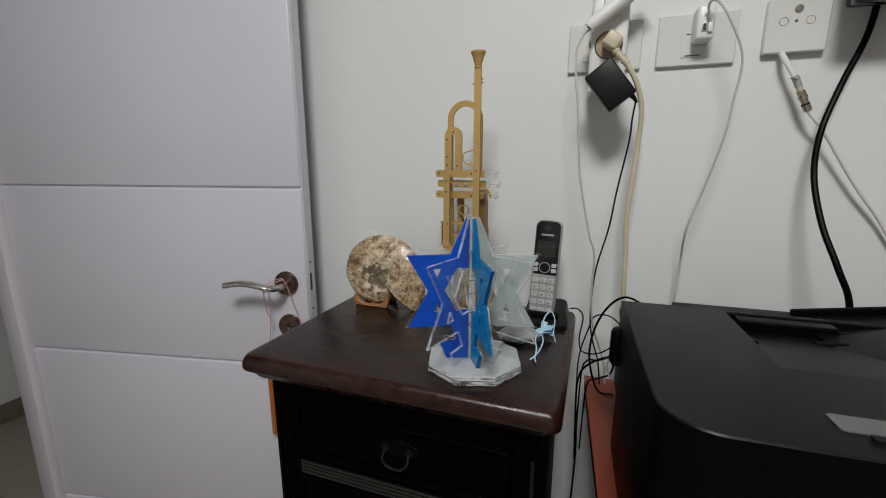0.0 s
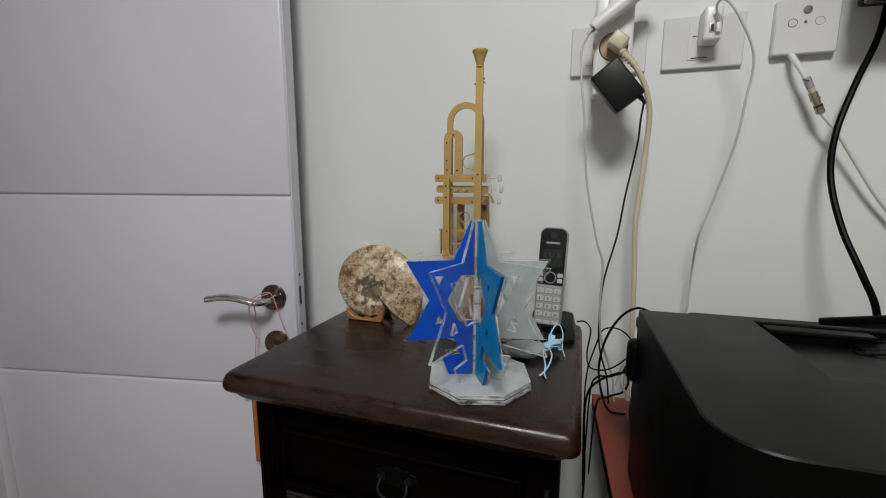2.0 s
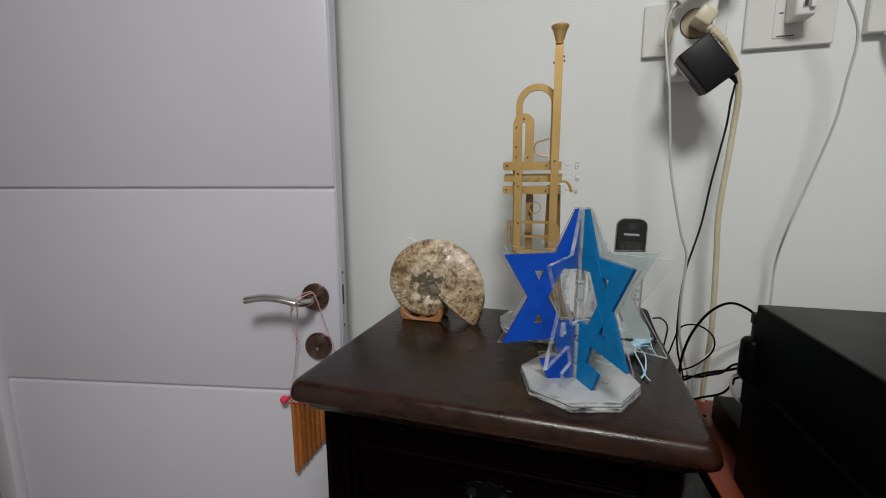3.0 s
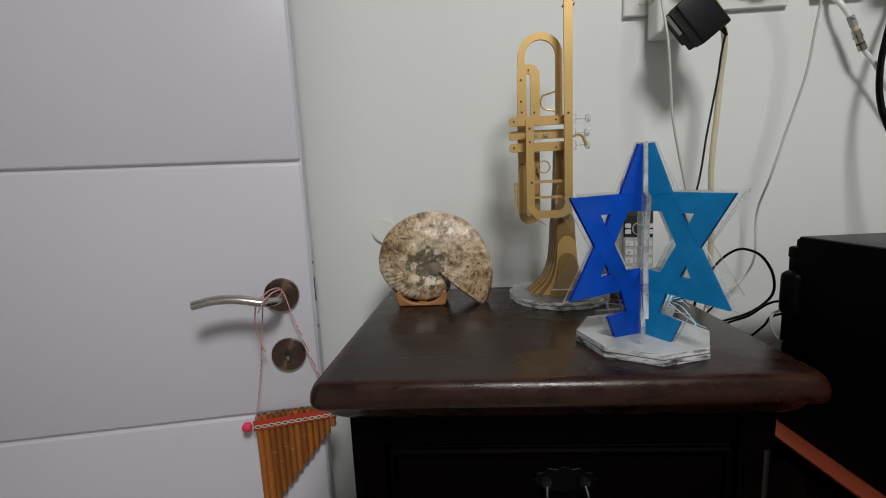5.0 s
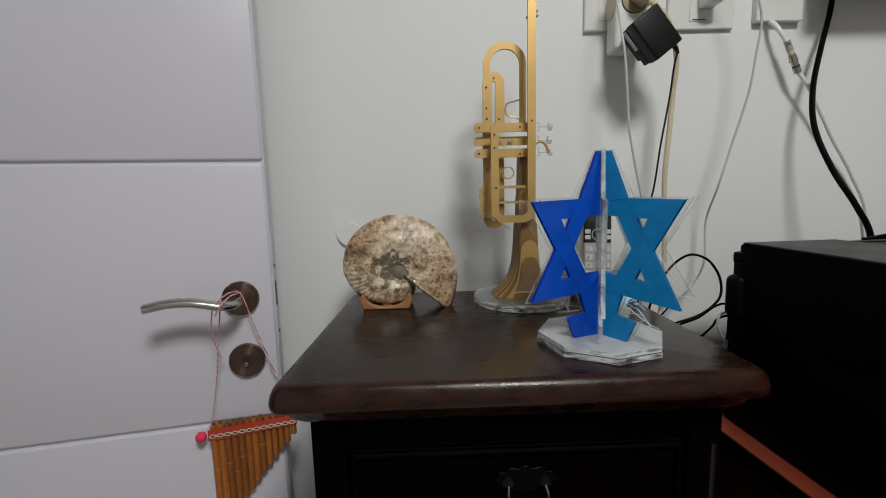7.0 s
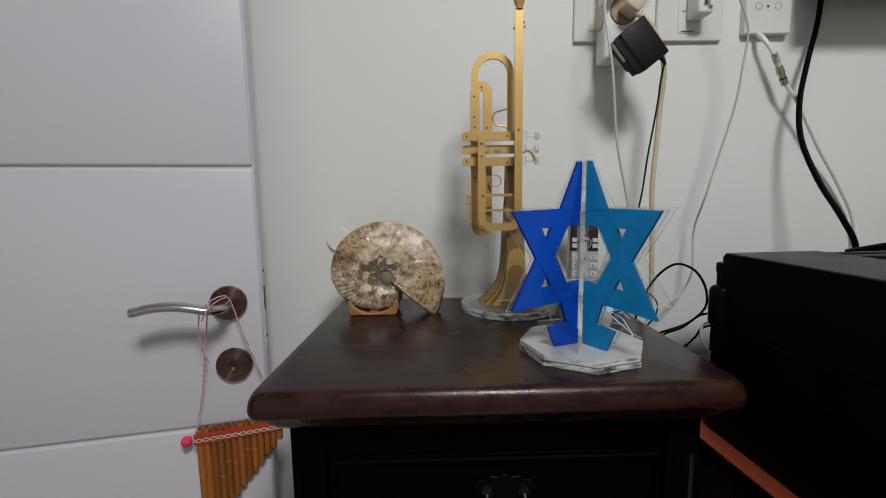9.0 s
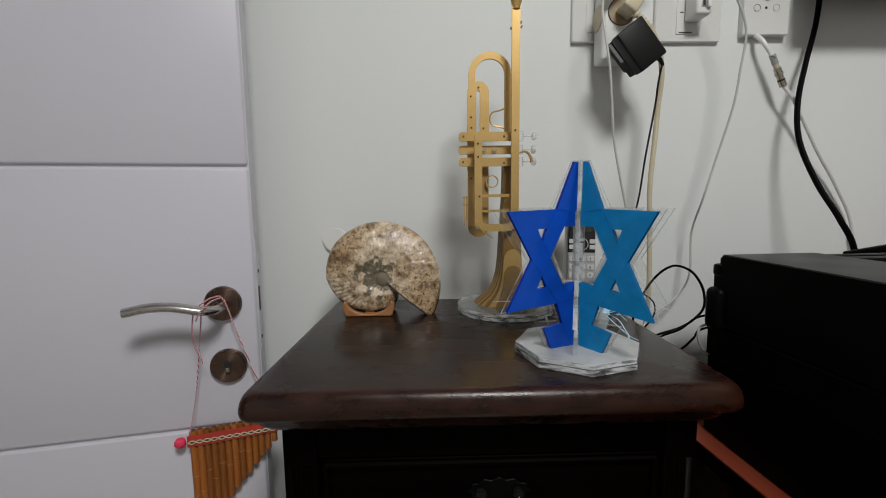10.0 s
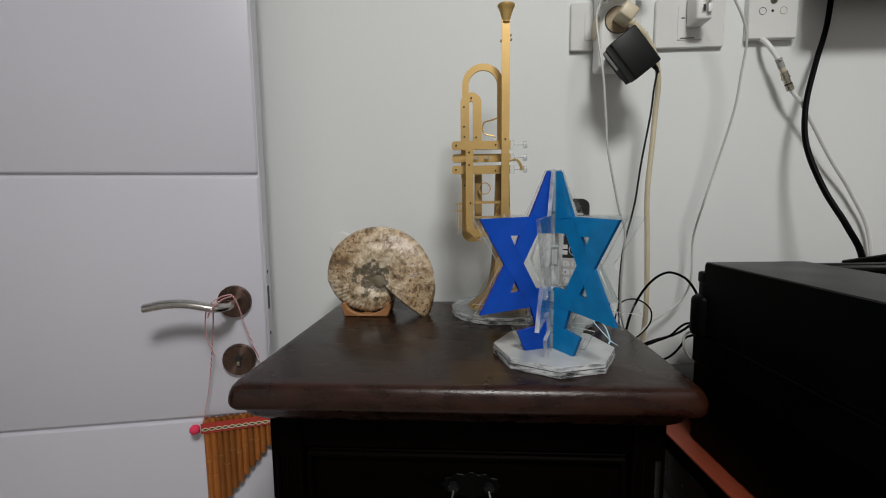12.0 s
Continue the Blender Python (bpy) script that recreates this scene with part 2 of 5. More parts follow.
# paler than the body: dust, and light caught on the ribs put into colour
FLUTE_WOOD = coat("dusty_fluted_wood_with_sheen", (0.001, 0.0008, 0.0007), (0.012, 0.010, 0.008), 0.4, scale=30, fine=200, stretch=(0.3, 4, 4), spec=0.4)
RED_WOOD = coat("red_desk_veneer", (0.155, 0.027, 0.012), (0.225, 0.044, 0.019), 0.45, scale=8, fine=90, stretch=(5, 0.4, 5))
ORANGE_WOOD = coat("orange_wood", (0.26, 0.11, 0.04), (0.40, 0.19, 0.075), 0.45, scale=20, fine=160, stretch=(1, 1, 4))
BAMBOO = coat("bamboo", (0.17, 0.052, 0.011), (0.44, 0.15, 0.029), 0.38, scale=26, fine=300, stretch=(1, 1, 0.15), bump=0.06)
# each pipe has its own tone
cane = BAMBOO.node_tree
cane_info, cane_tone, cane_map = (cane.nodes.new("ShaderNode" + k) for k in ("ObjectInfo", "HueSaturation", "MapRange"))
cane_map.inputs["To Min"].default_value, cane_map.inputs["To Max"].default_value = 0.6, 1.35
cane_from = cane.nodes["Principled BSDF"].inputs["Base Color"].links[0].from_socket
cane.links.new(cane_info.outputs["Random"], cane_map.inputs["Value"])
cane.links.new(cane_map.outputs[0], cane_tone.inputs["Value"])
cane.links.new(cane_from, cane_tone.inputs["Color"])
cane.links.new(cane_tone.outputs[0], cane.nodes["Principled BSDF"].inputs["Base Color"])
BORE = coat("dark_bamboo_bore", (0.07, 0.028, 0.010), (0.12, 0.05, 0.018), 0.7)
BAMBOO_NODE = coat("bamboo_node", (0.40, 0.20, 0.07), (0.52, 0.28, 0.11), 0.5)
RED_BAND = coat("red_woven_band", (0.34, 0.025, 0.018), (0.50, 0.05, 0.03), 0.8, fine=900, bump=0.3)
PALE_THREAD = coat("pale_thread", (0.55, 0.47, 0.32), (0.66, 0.58, 0.42), 0.8, fine=900)
GREEN_THREAD = coat("dark_thread", (0.05, 0.05, 0.02), (0.09, 0.08, 0.03), 0.8)
PINK = coat("pink_wool", (0.75, 0.03, 0.09), (0.85, 0.06, 0.14), 0.9, fine=700, bump=0.4)
CORD = coat("red_cord_strand", (0.42, 0.03, 0.05), (0.52, 0.06, 0.08), 0.8, scale=260, fine=700, bump=0.3)
CORD_PALE = coat("white_cord_strand", (0.66, 0.60, 0.60), (0.74, 0.69, 0.69), 0.8, scale=260, fine=700, bump=0.3)
GOLD = coat("gold_mirror_acrylic", (0.51, 0.33, 0.112), (0.60, 0.40, 0.155), 0.42, 0.55, scale=18, fine=200, bump=0.01)
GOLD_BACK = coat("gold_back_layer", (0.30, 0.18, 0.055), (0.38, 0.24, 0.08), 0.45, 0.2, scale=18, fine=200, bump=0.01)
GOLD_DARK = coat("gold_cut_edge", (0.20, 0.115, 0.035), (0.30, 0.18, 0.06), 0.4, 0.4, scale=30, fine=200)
BROWN_EDGE = coat("bronze_sheet_edge", (0.10, 0.055, 0.03), (0.30, 0.19, 0.10), 0.35, 0.4, scale=60, fine=300, stretch=(3, 3, 0.4))
CLEAR = sheet("clear_acrylic", (0.975, 0.982, 0.982), 0.982)
# edge sheets: milky streaks put the glints of cut edges into colour
CLEAR_EDGE = sheet("clear_acrylic_edge", (0.90, 0.92, 0.92), 0.58, 0.2, 0.12, 0.22, 0.5)
CUT_EDGE = sheet("thick_acrylic_cut_edge_glints", (0.96, 0.975, 0.985), 0.40, 0.2, 0.08, 0.55, 4.0)
BLUE = sheet("blue_acrylic", (0.009, 0.115, 0.70), 0.05, 0.9, 0.08)
BLUE_DARK = sheet("blue_acrylic_border", (0.004, 0.045, 0.52), 0.05, 0.9, 0.1)
TEAL = sheet("light_blue_acrylic", (0.020, 0.42, 0.85), 0.12, 0.9, 0.08)
TEAL_DARK = sheet("light_blue_acrylic_border", (0.010, 0.19, 0.46), 0.12, 0.9, 0.1)
FROST = sheet("frosted_acrylic", (0.70, 0.76, 0.75), 0.30, 0.9, 0.25)
RIM_FROST = sheet("bright_frosted_edge", (0.90, 0.93, 0.93), 0.10, 0.9, 0.2)
FROST_BASE = sheet("frosted_base", (0.71, 0.73, 0.74), 0.12, 0.9, 0.2)
FROST_CLEAR = sheet("clear_disc_face", (0.90, 0.92, 0.92), 0.86, 0.2, 0.05)
FOSSIL = fossil("polished_ammonite")
FOSSIL_CORE = coat("grey_brown_calcite", (0.14, 0.115, 0.075), (0.24, 0.20, 0.14), 0.3, scale=60, fine=400)
FOSSIL_CUT = coat("dark_cut_face", (0.025, 0.016, 0.01), (0.09, 0.06, 0.035), 0.4, scale=60)
WIRE_PL = coat("grey_white_cable", (0.42, 0.42, 0.40), (0.50, 0.50, 0.48), 0.45, scale=30, fine=300)
WHITE_PL = coat("white_plastic", (0.70, 0.70, 0.68), (0.76, 0.76, 0.74), 0.32, scale=20, fine=300, bump=0.02)
PLATE_PL = coat("white_plate_plastic", (0.66, 0.66, 0.64), (0.72, 0.72, 0.70), 0.16, scale=12, fine=300, bump=0.01)
CREAM_PL = coat("aged_cream_plastic", (0.52, 0.45, 0.31), (0.62, 0.55, 0.40), 0.4, scale=40)
TAN_PL = coat("tan_plastic", (0.27, 0.20, 0.115), (0.35, 0.27, 0.17), 0.4, scale=40)
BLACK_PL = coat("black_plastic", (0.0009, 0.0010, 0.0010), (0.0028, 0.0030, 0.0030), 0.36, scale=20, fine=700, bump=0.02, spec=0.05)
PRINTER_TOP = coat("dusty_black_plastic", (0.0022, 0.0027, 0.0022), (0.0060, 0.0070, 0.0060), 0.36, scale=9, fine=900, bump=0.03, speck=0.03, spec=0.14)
CHARCOAL_PL = coat("charcoal_plastic", (0.0035, 0.0037, 0.0038), (0.0085, 0.0088, 0.009), 0.42, scale=20, fine=700, bump=0.03, spec=0.22)
GLOSS_BLACK = coat("gloss_black_plastic", (0.006, 0.006, 0.007), (0.012, 0.012, 0.013), 0.16, scale=20, fine=200, bump=0.0)
SILVER_PL = coat("silver_plastic", (0.33, 0.33, 0.325), (0.40, 0.40, 0.395), 0.38, 0.3, scale=30, fine=500)
KEY_PL = coat("light_key_plastic", (0.42, 0.42, 0.415), (0.50, 0.50, 0.495), 0.4)
LABEL_GREY = coat("dark_grey_label", (0.07, 0.07, 0.07), (0.12, 0.12, 0.12), 0.35, scale=60, fine=400)
LCD = coat("green_grey_lcd", (0.020, 0.023, 0.018), (0.03, 0.034, 0.026), 0.2)
RIBBON = coat("pale_blue_ribbon", (0.27, 0.50, 0.66), (0.48, 0.68, 0.80), 0.35, scale=90, fine=500)
ORGANZA = sheet("grey_organza", (0.74, 0.76, 0.78), 0.32, 0.9, 0.4)
BRASS = coat("nickel_brass", (0.35, 0.31, 0.24), (0.52, 0.48, 0.40), 0.28, 1.0, scale=80, fine=300)
LAMP_GLASS = bpy.data.materials.new("lamp_diffuser")
LAMP_GLASS.use_nodes = True
LAMP_GLASS.node_tree.nodes["Principled BSDF"].inputs["Emission Color"].default_value = (1, 0.97, 0.93, 1)
LAMP_GLASS.node_tree.nodes["Principled BSDF"].inputs["Emission Strength"].default_value = 3.0


# ---- mesh helpers ----
BASE = {}


def thing(name, at, label, category, group="", kind=""):
    ob = new(name)
    ob.empty_display_size = 0.02
    ob.location = at
    BASE[ob.name] = Vector(at)
    return tagged(ob, label, category, group, kind)


def part(name, bm, material, parent=None, label="", smooth=True, extra=()):
    """Links a bmesh, given in world places, as one mesh under a thing or a part."""
    origin = BASE[parent.name] if parent else Vector((0, 0, 0))
    bmesh.ops.translate(bm, verts=bm.verts, vec=-origin)
    bmesh.ops.recalc_face_normals(bm, faces=bm.faces)
    me = bpy.data.meshes.new(name)
    bm.to_mesh(me)
    bm.free()
    for m in (material, *extra):
        me.materials.append(m)
    if smooth:
        for f in me.polygons:
            f.use_smooth = True
        me.set_sharp_from_angle(angle=radians(35))
    ob = new(name, me)
    if parent:
        ob.parent = parent
        BASE[ob.name] = origin
    if label:
        ob["label"] = label
    return ob


def box(lo, hi, bevel=0.0, segments=2, bm=None, m=None):
    """A box between two corners, with rounded edges, turned by m."""
    b = bmesh.new()
    mid = [(p + q) / 2 for p, q in zip(lo, hi)]
    dim = [abs(q - p) for p, q in zip(lo, hi)]
    bmesh.ops.create_cube(b, size=1, matrix=Matrix.Translation(mid) @ Matrix.Diagonal((*dim, 1)))
    if bevel:
        bmesh.ops.bevel(b, geom=b.edges[:], offset=min(bevel, 0.49 * min(dim)), segments=segments, profile=0.5, affect="EDGES")
    if m:
        b.transform(m)
    return join(bm, b) if bm else b


def join(bm, other):
    me = bpy.data.meshes.new("tmp")
    other.to_mesh(me)
    other.free()
    bm.from_mesh(me)
    bpy.data.meshes.remove(me)
    return bm


def slab(outline, depth, holes=(), m=None, bm=None, bevel=0.0, side=None):
    """A flat sheet from an outline in x, z with holes, thick along y from 0 to depth. side: material slot of the cut edges."""
    b = bmesh.new()
    edges = []
    for loop in (outline, *holes):
        vs = [b.verts.new((x, 0, z)) for x, z in loop]
        edges += [b.edges.new((vs[i], vs[(i + 1) % len(vs)])) for i in range(len(vs))]
    got = bmesh.ops.triangle_fill(b, use_beauty=True, use_dissolve=False, edges=edges)
    faces = [f for f in got["geom"] if isinstance(f, bmesh.types.BMFace)]
    ext = bmesh.ops.extrude_face_region(b, geom=faces)
    bmesh.ops.translate(b, verts=[v for v in ext["geom"] if isinstance(v, bmesh.types.BMVert)], vec=(0, depth, 0))
    bmesh.ops.recalc_face_normals(b, faces=b.faces)
    if bevel:
        rim = [e for e in b.edges if len(e.link_faces) == 2 and e.calc_face_angle(0) > 0.8 and abs(e.verts[0].co.y - e.verts[1].co.y) < 1e-6]
        bmesh.ops.bevel(b, geom=rim, offset=bevel, segments=1, affect="EDGES")
    if side is not None:
        for f in b.faces:
            if abs(f.normal.y) < 0.5:
                f.material_index = side
    if m:
        b.transform(m)
    return join(bm, b) if bm else b


def disc(radius, depth, m, bm=None, sides=40, bevel=0.0, radius2=None):
    """A cylinder or cone along local z from 0 to depth."""
    b = bmesh.new()
    bmesh.ops.create_cone(b, cap_ends=True, segments=sides, radius1=radius, radius2=radius if radius2 is None else radius2, depth=depth, matrix=Matrix.Translation((0, 0, depth / 2)))
    if bevel:
        rim = [e for e in b.edges if e.calc_face_angle(0) > 0.8]
        bmesh.ops.bevel(b, geom=rim, offset=bevel, segments=2, affect="EDGES")
    b.transform(m)
    return join(bm, b) if bm else b


def smooth_line(points, steps=6):
    """Catmull-Rom through the points."""
    p = [Vector(q) for q in points]
    p = [2 * p[0] - p[1]] + p + [2 * p[-1] - p[-2]]
    out = []
    for i in range(1, len(p) - 2):
        for k in range(steps):
            t = k / steps
            a, b, c, d = p[i - 1:i + 3]
            out.append(0.5 * (2 * b + (c - a) * t + (2 * a - 5 * b + 4 * c - d) * t * t + (3 * b - a - 3 * c + d) * t ** 3))
    return out + [p[-2]]


def tube(points, radius, sides=8, steps=6, bm=None, closed=False, flat=1.0):
    """A round cable swept through the points; radius may be one for each end."""
    line = smooth_line(points, steps) if steps else [Vector(q) for q in points]
    b = bm or bmesh.new()
    r0, r1 = radius if isinstance(radius, tuple) else (radius, radius)
    rings, ref = [], Vector((0.31, 0.2, 0.93))
    for i, c in enumerate(line):
        d = (line[min(i + 1, len(line) - 1)] - line[max(i - 1, 0)]).normalized()
        u = d.cross(ref)
        if u.length < 0.05:
            u = d.cross(Vector((1, 0, 0)))
        u.normalize()
        w = d.cross(u)
        ref = u.cross(d)
        r = r0 + (r1 - r0) * i / max(1, len(line) - 1)
        rings.append([b.verts.new(c + r * (u * math.cos(a) + w * flat * math.sin(a))) for a in [2 * math.pi * k / sides for k in range(sides)]])
    for a, c in zip(rings, rings[1:]):
        for k in range(sides):
            b.faces.new((a[k], a[(k + 1) % sides], c[(k + 1) % sides], c[k]))
    b.faces.new(rings[0])
    b.faces.new(rings[-1])
    return b


def rounded(x0, z0, x1, z1, r, n=5, corners=(1, 1, 1, 1)):
    """A rounded rectangle as an outline; corners: lower left, lower right, upper right, upper left."""
    out = []
    for (cx, cz, a0), on in zip(((x0 + r, z0 + r, 180), (x1 - r, z0 + r, 270), (x1 - r, z1 - r, 0), (x0 + r, z1 - r, 90)), corners):
        if on:
            out += [(cx + r * math.cos(radians(a0 + 90 * k / n)), cz + r * math.sin(radians(a0 + 90 * k / n))) for k in range(n + 1)]
        else:
            s = {180: (x0, z0), 270: (x1, z0), 0: (x1, z1), 90: (x0, z1)}[a0]
            out.append(s)
    return out


def simple(name, bm, material, label, category, kind="", group="", smooth=True, extra=()):
    """A thing of one mesh."""
    return tagged(part(name, bm, material, None, label, smooth, extra), label, category, group, kind)


# ---- room ----
simple("wall_back", box((-0.80, 0.0, 0), (2.4, 0.12, 2.62)), WALL, "white painted plaster wall with sockets and cables", "wall", "structure")
# right and rear walls are unseen; their pale tone sets the bounce light
simple("wall_right", box((2.4, -3.2, 0), (2.52, 0.12, 2.62)), FAR_WALL, "unseen pale wall closing the room, toned for bounce light", "wall", "structure")
simple("wall_rear", box((-0.80, -3.32, 0), (2.4, -3.2, 2.62)), FAR_WALL, "unseen pale wall closing the room, toned for bounce light", "wall", "structure")
lw = box((-0.90, -3.2, 0), (-0.80, -1.12, 2.62))
box((-0.90, -0.16, 0), (-0.802, 0.0, 2.62), bm=lw)
box((-0.90, -1.12, 2.12), (-0.80, -0.16, 2.62), bm=lw)
simple("wall_left", lw, WALL, "white painted wall with a doorway", "wall", "structure")
simple("hall_wall", box((-2.22, -3.2, 0), (-2.10, 2.0, 2.62)), WALL, "plain hallway wall beyond the doorway", "wall", "structure")
hall = box((-2.10, 1.9, 0), (-0.90, 2.0, 2.62))
box((-2.10, -3.3, 0), (-0.90, -3.2, 2.62), bm=hall)
box((-0.90, 0.12, 0), (-0.802, 1.9, 2.62), bm=hall)
simple("hall_end_wall", hall, WALL, "plain hallway end walls", "wall", "structure")
simple("ceiling", box((-2.22, -3.32, 2.62), (2.52, 2.0, 2.72)), CEIL, "white flat ceiling", "ceiling", "structure")

floor_slab = simple("floor", box((-2.22, -3.32, -0.06), (2.52, 2.0, -0.006)), SKIRT, "brown ceramic tile floor", "floor", "structure")
tile_mesh = box((0.0015, 0.0015, -0.006), (0.4485, 0.4485, 0.0), 0.0012, 1)
tm = bpy.data.meshes.new("tile")
tile_mesh.to_mesh(tm)
tile_mesh.free()
tm.materials.append(TILE)
for i in range(10):
    for j in range(12):
        t_ob = new("tile", tm)
        t_ob.location = (-2.10 + 0.45 * i, -3.25 + 0.45 * j, 0)
        t_ob.parent = floor_slab
simple("baseboard", box((-2.10, -3.2, 0.0), (-2.088, 1.9, 0.10), 0.002), SKIRT, "dark tile skirting in the hallway", "baseboard", "structure")
frame_bm = box((-0.775, -0.276, 0), (-0.712, -0.236, 2.10), 0.004)
box((-0.90, -0.20, 0), (-0.7755, -0.1605, 2.10), 0.004, bm=frame_bm)
box((-0.92, -1.16, 0), (-0.765, -1.10, 2.10), 0.004, bm=frame_bm)
box((-0.92, -1.16, 2.10), (-0.712, -0.1605, 2.16), 0.004, bm=frame_bm)
simple("trim", frame_bm, JAMB, "lilac-white lacquered door frame", "door frame", "structure")

# the lamp on the ceiling, behind the camera
ceiling_light = thing("ceiling_light", (LAMP[0], LAMP[1], 2.62), "round white flush ceiling lamp, switched on", "ceiling lamp")
part("housing", disc(0.29, 0.03, pose(LAMP[0], LAMP[1], 2.588), bevel=0.006), WHITE_PL, ceiling_light)
part("diffuser", disc(0.26, 0.035, pose(LAMP[0], LAMP[1], 2.552), bevel=0.012), LAMP_GLASS, ceiling_light)

# ---- door leaf, open, standing at a slant before the wall ----
DM = Matrix.Translation((0.042, -0.107, 0)) @ Matrix.Rotation(radians(11.5), 4, "Z")  # x to the hinge is minus, y into the wall
LEAF = 0.765
door = thing("door_1", (-0.33, -0.17, 0), "open lilac-white lacquered door with horizontal grooves and a lever handle", "door", kind="structure")
part("core", box((-LEAF, 0.0055, 0.008), (-0.0002, 0.040, 2.055), 0.001, 1, m=DM), DOOR_EDGE, door)
seams = [0.008, 0.388, 0.828, 1.242, 1.668, 2.055]
for lo, hi in zip(seams, seams[1:]):
    pb = box((-LEAF, 0.0, lo + 0.0020), (-0.0015, 0.011, hi - 0.0020), 0.0045, 3, m=DM)
    part("panel", pb, DOOR, door)
edge_plate = part("latch_plate", box((-0.0004, 0.010, 0.95), (0.0006, 0.030, 1.13), 0.0002, 1, m=DM), DOOR_EDGE, door, "painted latch plate on the door's edge")
part("latch_slot", box((0.0002, 0.013, 1.012), (0.0014, 0.021, 1.052), m=DM), SLOT, edge_plate)
for z in (1.077, 0.968):
    part("screw", disc(0.003, 0.001, DM @ pose(0.0005, 0.018, z, 0, 90, 0), sides=10), SLOT, edge_plate)
HX = -0.049  # handle axis from the free edge
rosette = part("rosette", disc(0.0264, 0.009, DM @ pose(HX, 0, 1.031, 90, 0, 0), bevel=0.002), ROSE, door, "round brown-tinted steel rosette")
part("rim", disc(0.0276, 0.004, DM @ pose(HX, 0, 1.031, 90, 0, 0), bevel=0.0012), STEEL, rosette)
key_rose = part("key_rosette", disc(0.0264, 0.009, DM @ pose(HX + 0.002, 0, 0.930, 90, 0, 0), bevel=0.002), ROSE, door, "round keyhole rosette")
part("rim", disc(0.0276, 0.004, DM @ pose(HX + 0.002, 0, 0.930, 90, 0, 0), bevel=0.0012), STEEL, key_rose)
cyl = disc(0.0055, 0.0105, DM @ pose(HX + 0.002, 0, 0.934, 90, 0, 0), sides=20)
box((HX - 0.0012, -0.0105, 0.918), (HX + 0.0052, 0, 0.932), 0.001, bm=cyl, m=DM)
part("lock_cylinder", cyl, SLOT, key_rose)
part("key_slot", box((HX - 0.0002, -0.0118, 0.922), (HX + 0.0046, -0.0098, 0.9295), 0.0006, m=DM), BRASS, key_rose)
lever = tube([DM @ Vector(q) for q in ((HX, -0.004, 1.031), (HX, -0.03, 1.031), (HX - 0.004, -0.046, 1.0315), (HX - 0.016, -0.055, 1.0335), (HX - 0.035, -0.057, 1.0385), (HX - 0.056, -0.058, 1.0425), (HX - 0.082, -0.060, 1.043), (HX - 0.110, -0.062, 1.0385))], (0.0088, 0.0086), sides=14, steps=5, flat=0.75)
part("lever_handle", lever, STEEL, door, "curved brushed steel lever")

# ---- pan flute on its cord, hung on the handle ----
flute = thing("pan_flute", tuple(DM @ Vector((-0.05, -0.02, 0.70))), "bamboo pan flute with red band hanging from the door handle", "pan flute")


def strand(points, turn, pitch=0.0046, off=0.0006, thick=0.00072):
    """One strand of a two-strand twisted cord."""
    line = smooth_line(points, 30)
    out, s = [], 0.0
    for i, c in enumerate(line):
        d = (line[min(i + 1, len(line) - 1)] - line[max(i - 1, 0)]).normalized()
        s += (c - line[i - 1]).length if i else 0.0
        u = d.cross(Vector((0.1, 0.95, 0.2))).normalized()
        w = d.cross(u)
        a = turn + 2 * math.pi * s / pitch
        out.append(c + off * (u * math.cos(a) + w * math.sin(a)))
    return tube(out, thick, 5, 0)


N_PIPES, F0, F1 = 13, -0.108, 0.021
top_z = lambda u: 0.833 + (u - F0) * 0.055
for k in range(N_PIPES):
    u = F0 + (F1 - F0) * (k + 0.5) / N_PIPES
    length = 0.150 * (1 - k / N_PIPES) ** 1.05 + 0.030
    r = 0.0056 - 0.00008 * k
    zt = top_z(u) + 0.001 * math.sin(k * 2.1)
    pipe = part("pipe", disc(r, length, DM @ pose(u, -0.012, zt - length), sides=14, bevel=0.0007), BAMBOO, flute)
    part("bore", disc(r * 0.68, 0.0008, DM @ pose(u, -0.012, zt - 0.0002), sides=12), BORE, pipe)
    if k < 9:
        part("node", disc(r * 1.09, 0.0018, DM @ pose(u, -0.012, zt - length * (0.42 + 0.2 * math.sin(k * 1.7) ** 2)), sides=14, bevel=0.0006), BAMBOO_NODE, pipe)
for yy, nm in ((-0.0185, "front"), (-0.0045, "back")):
    bnd = bmesh.new()
    for z0, z1 in ((-0.0235, -0.0055),):
        vs = [(F0 - 0.002, top_z(F0) + z0), (F1 + 0.002, top_z(F1) + z0 + 0.002), (F1 + 0.002, top_z(F1) + z1), (F0 - 0.002, top_z(F0) + z1)]
        slab(vs, 0.0012, m=DM @ Matrix.Translation((0, yy - 0.0006, 0)), bm=bnd)
    part("woven_band", bnd, RED_BAND, flute, "red woven band")
wave_a = [DM @ Vector((F0 + (F1 - F0) * k / 60, -0.0207, top_z(F0 + (F1 - F0) * k / 60) - 0.0155 + 0.0026 * math.sin(k * math.pi / 5))) for k in range(61)]
wave_b = [DM @ Vector((F0 + (F1 - F0) * k / 60, -0.0209, top_z(F0 + (F1 - F0) * k / 60) - 0.0155 - 0.0026 * math.sin(k * math.pi / 5))) for k in range(61)]
for w in (wave_a, wave_b):
    part("pale_stitch", tube(w, 0.0008, 5, 0), PALE_THREAD, flute)
dia = bmesh.new()
for k in range(12):
    u = F0 + (F1 - F0) * (k * 5 + 2.5) / 60
    box((-0.0024, -0.0004, -0.0012), (0.0024, 0.0003, 0.0012), 0.0004, 1, dia, DM @ Matrix.Translation((u, -0.0204, top_z(u) - 0.0155)))
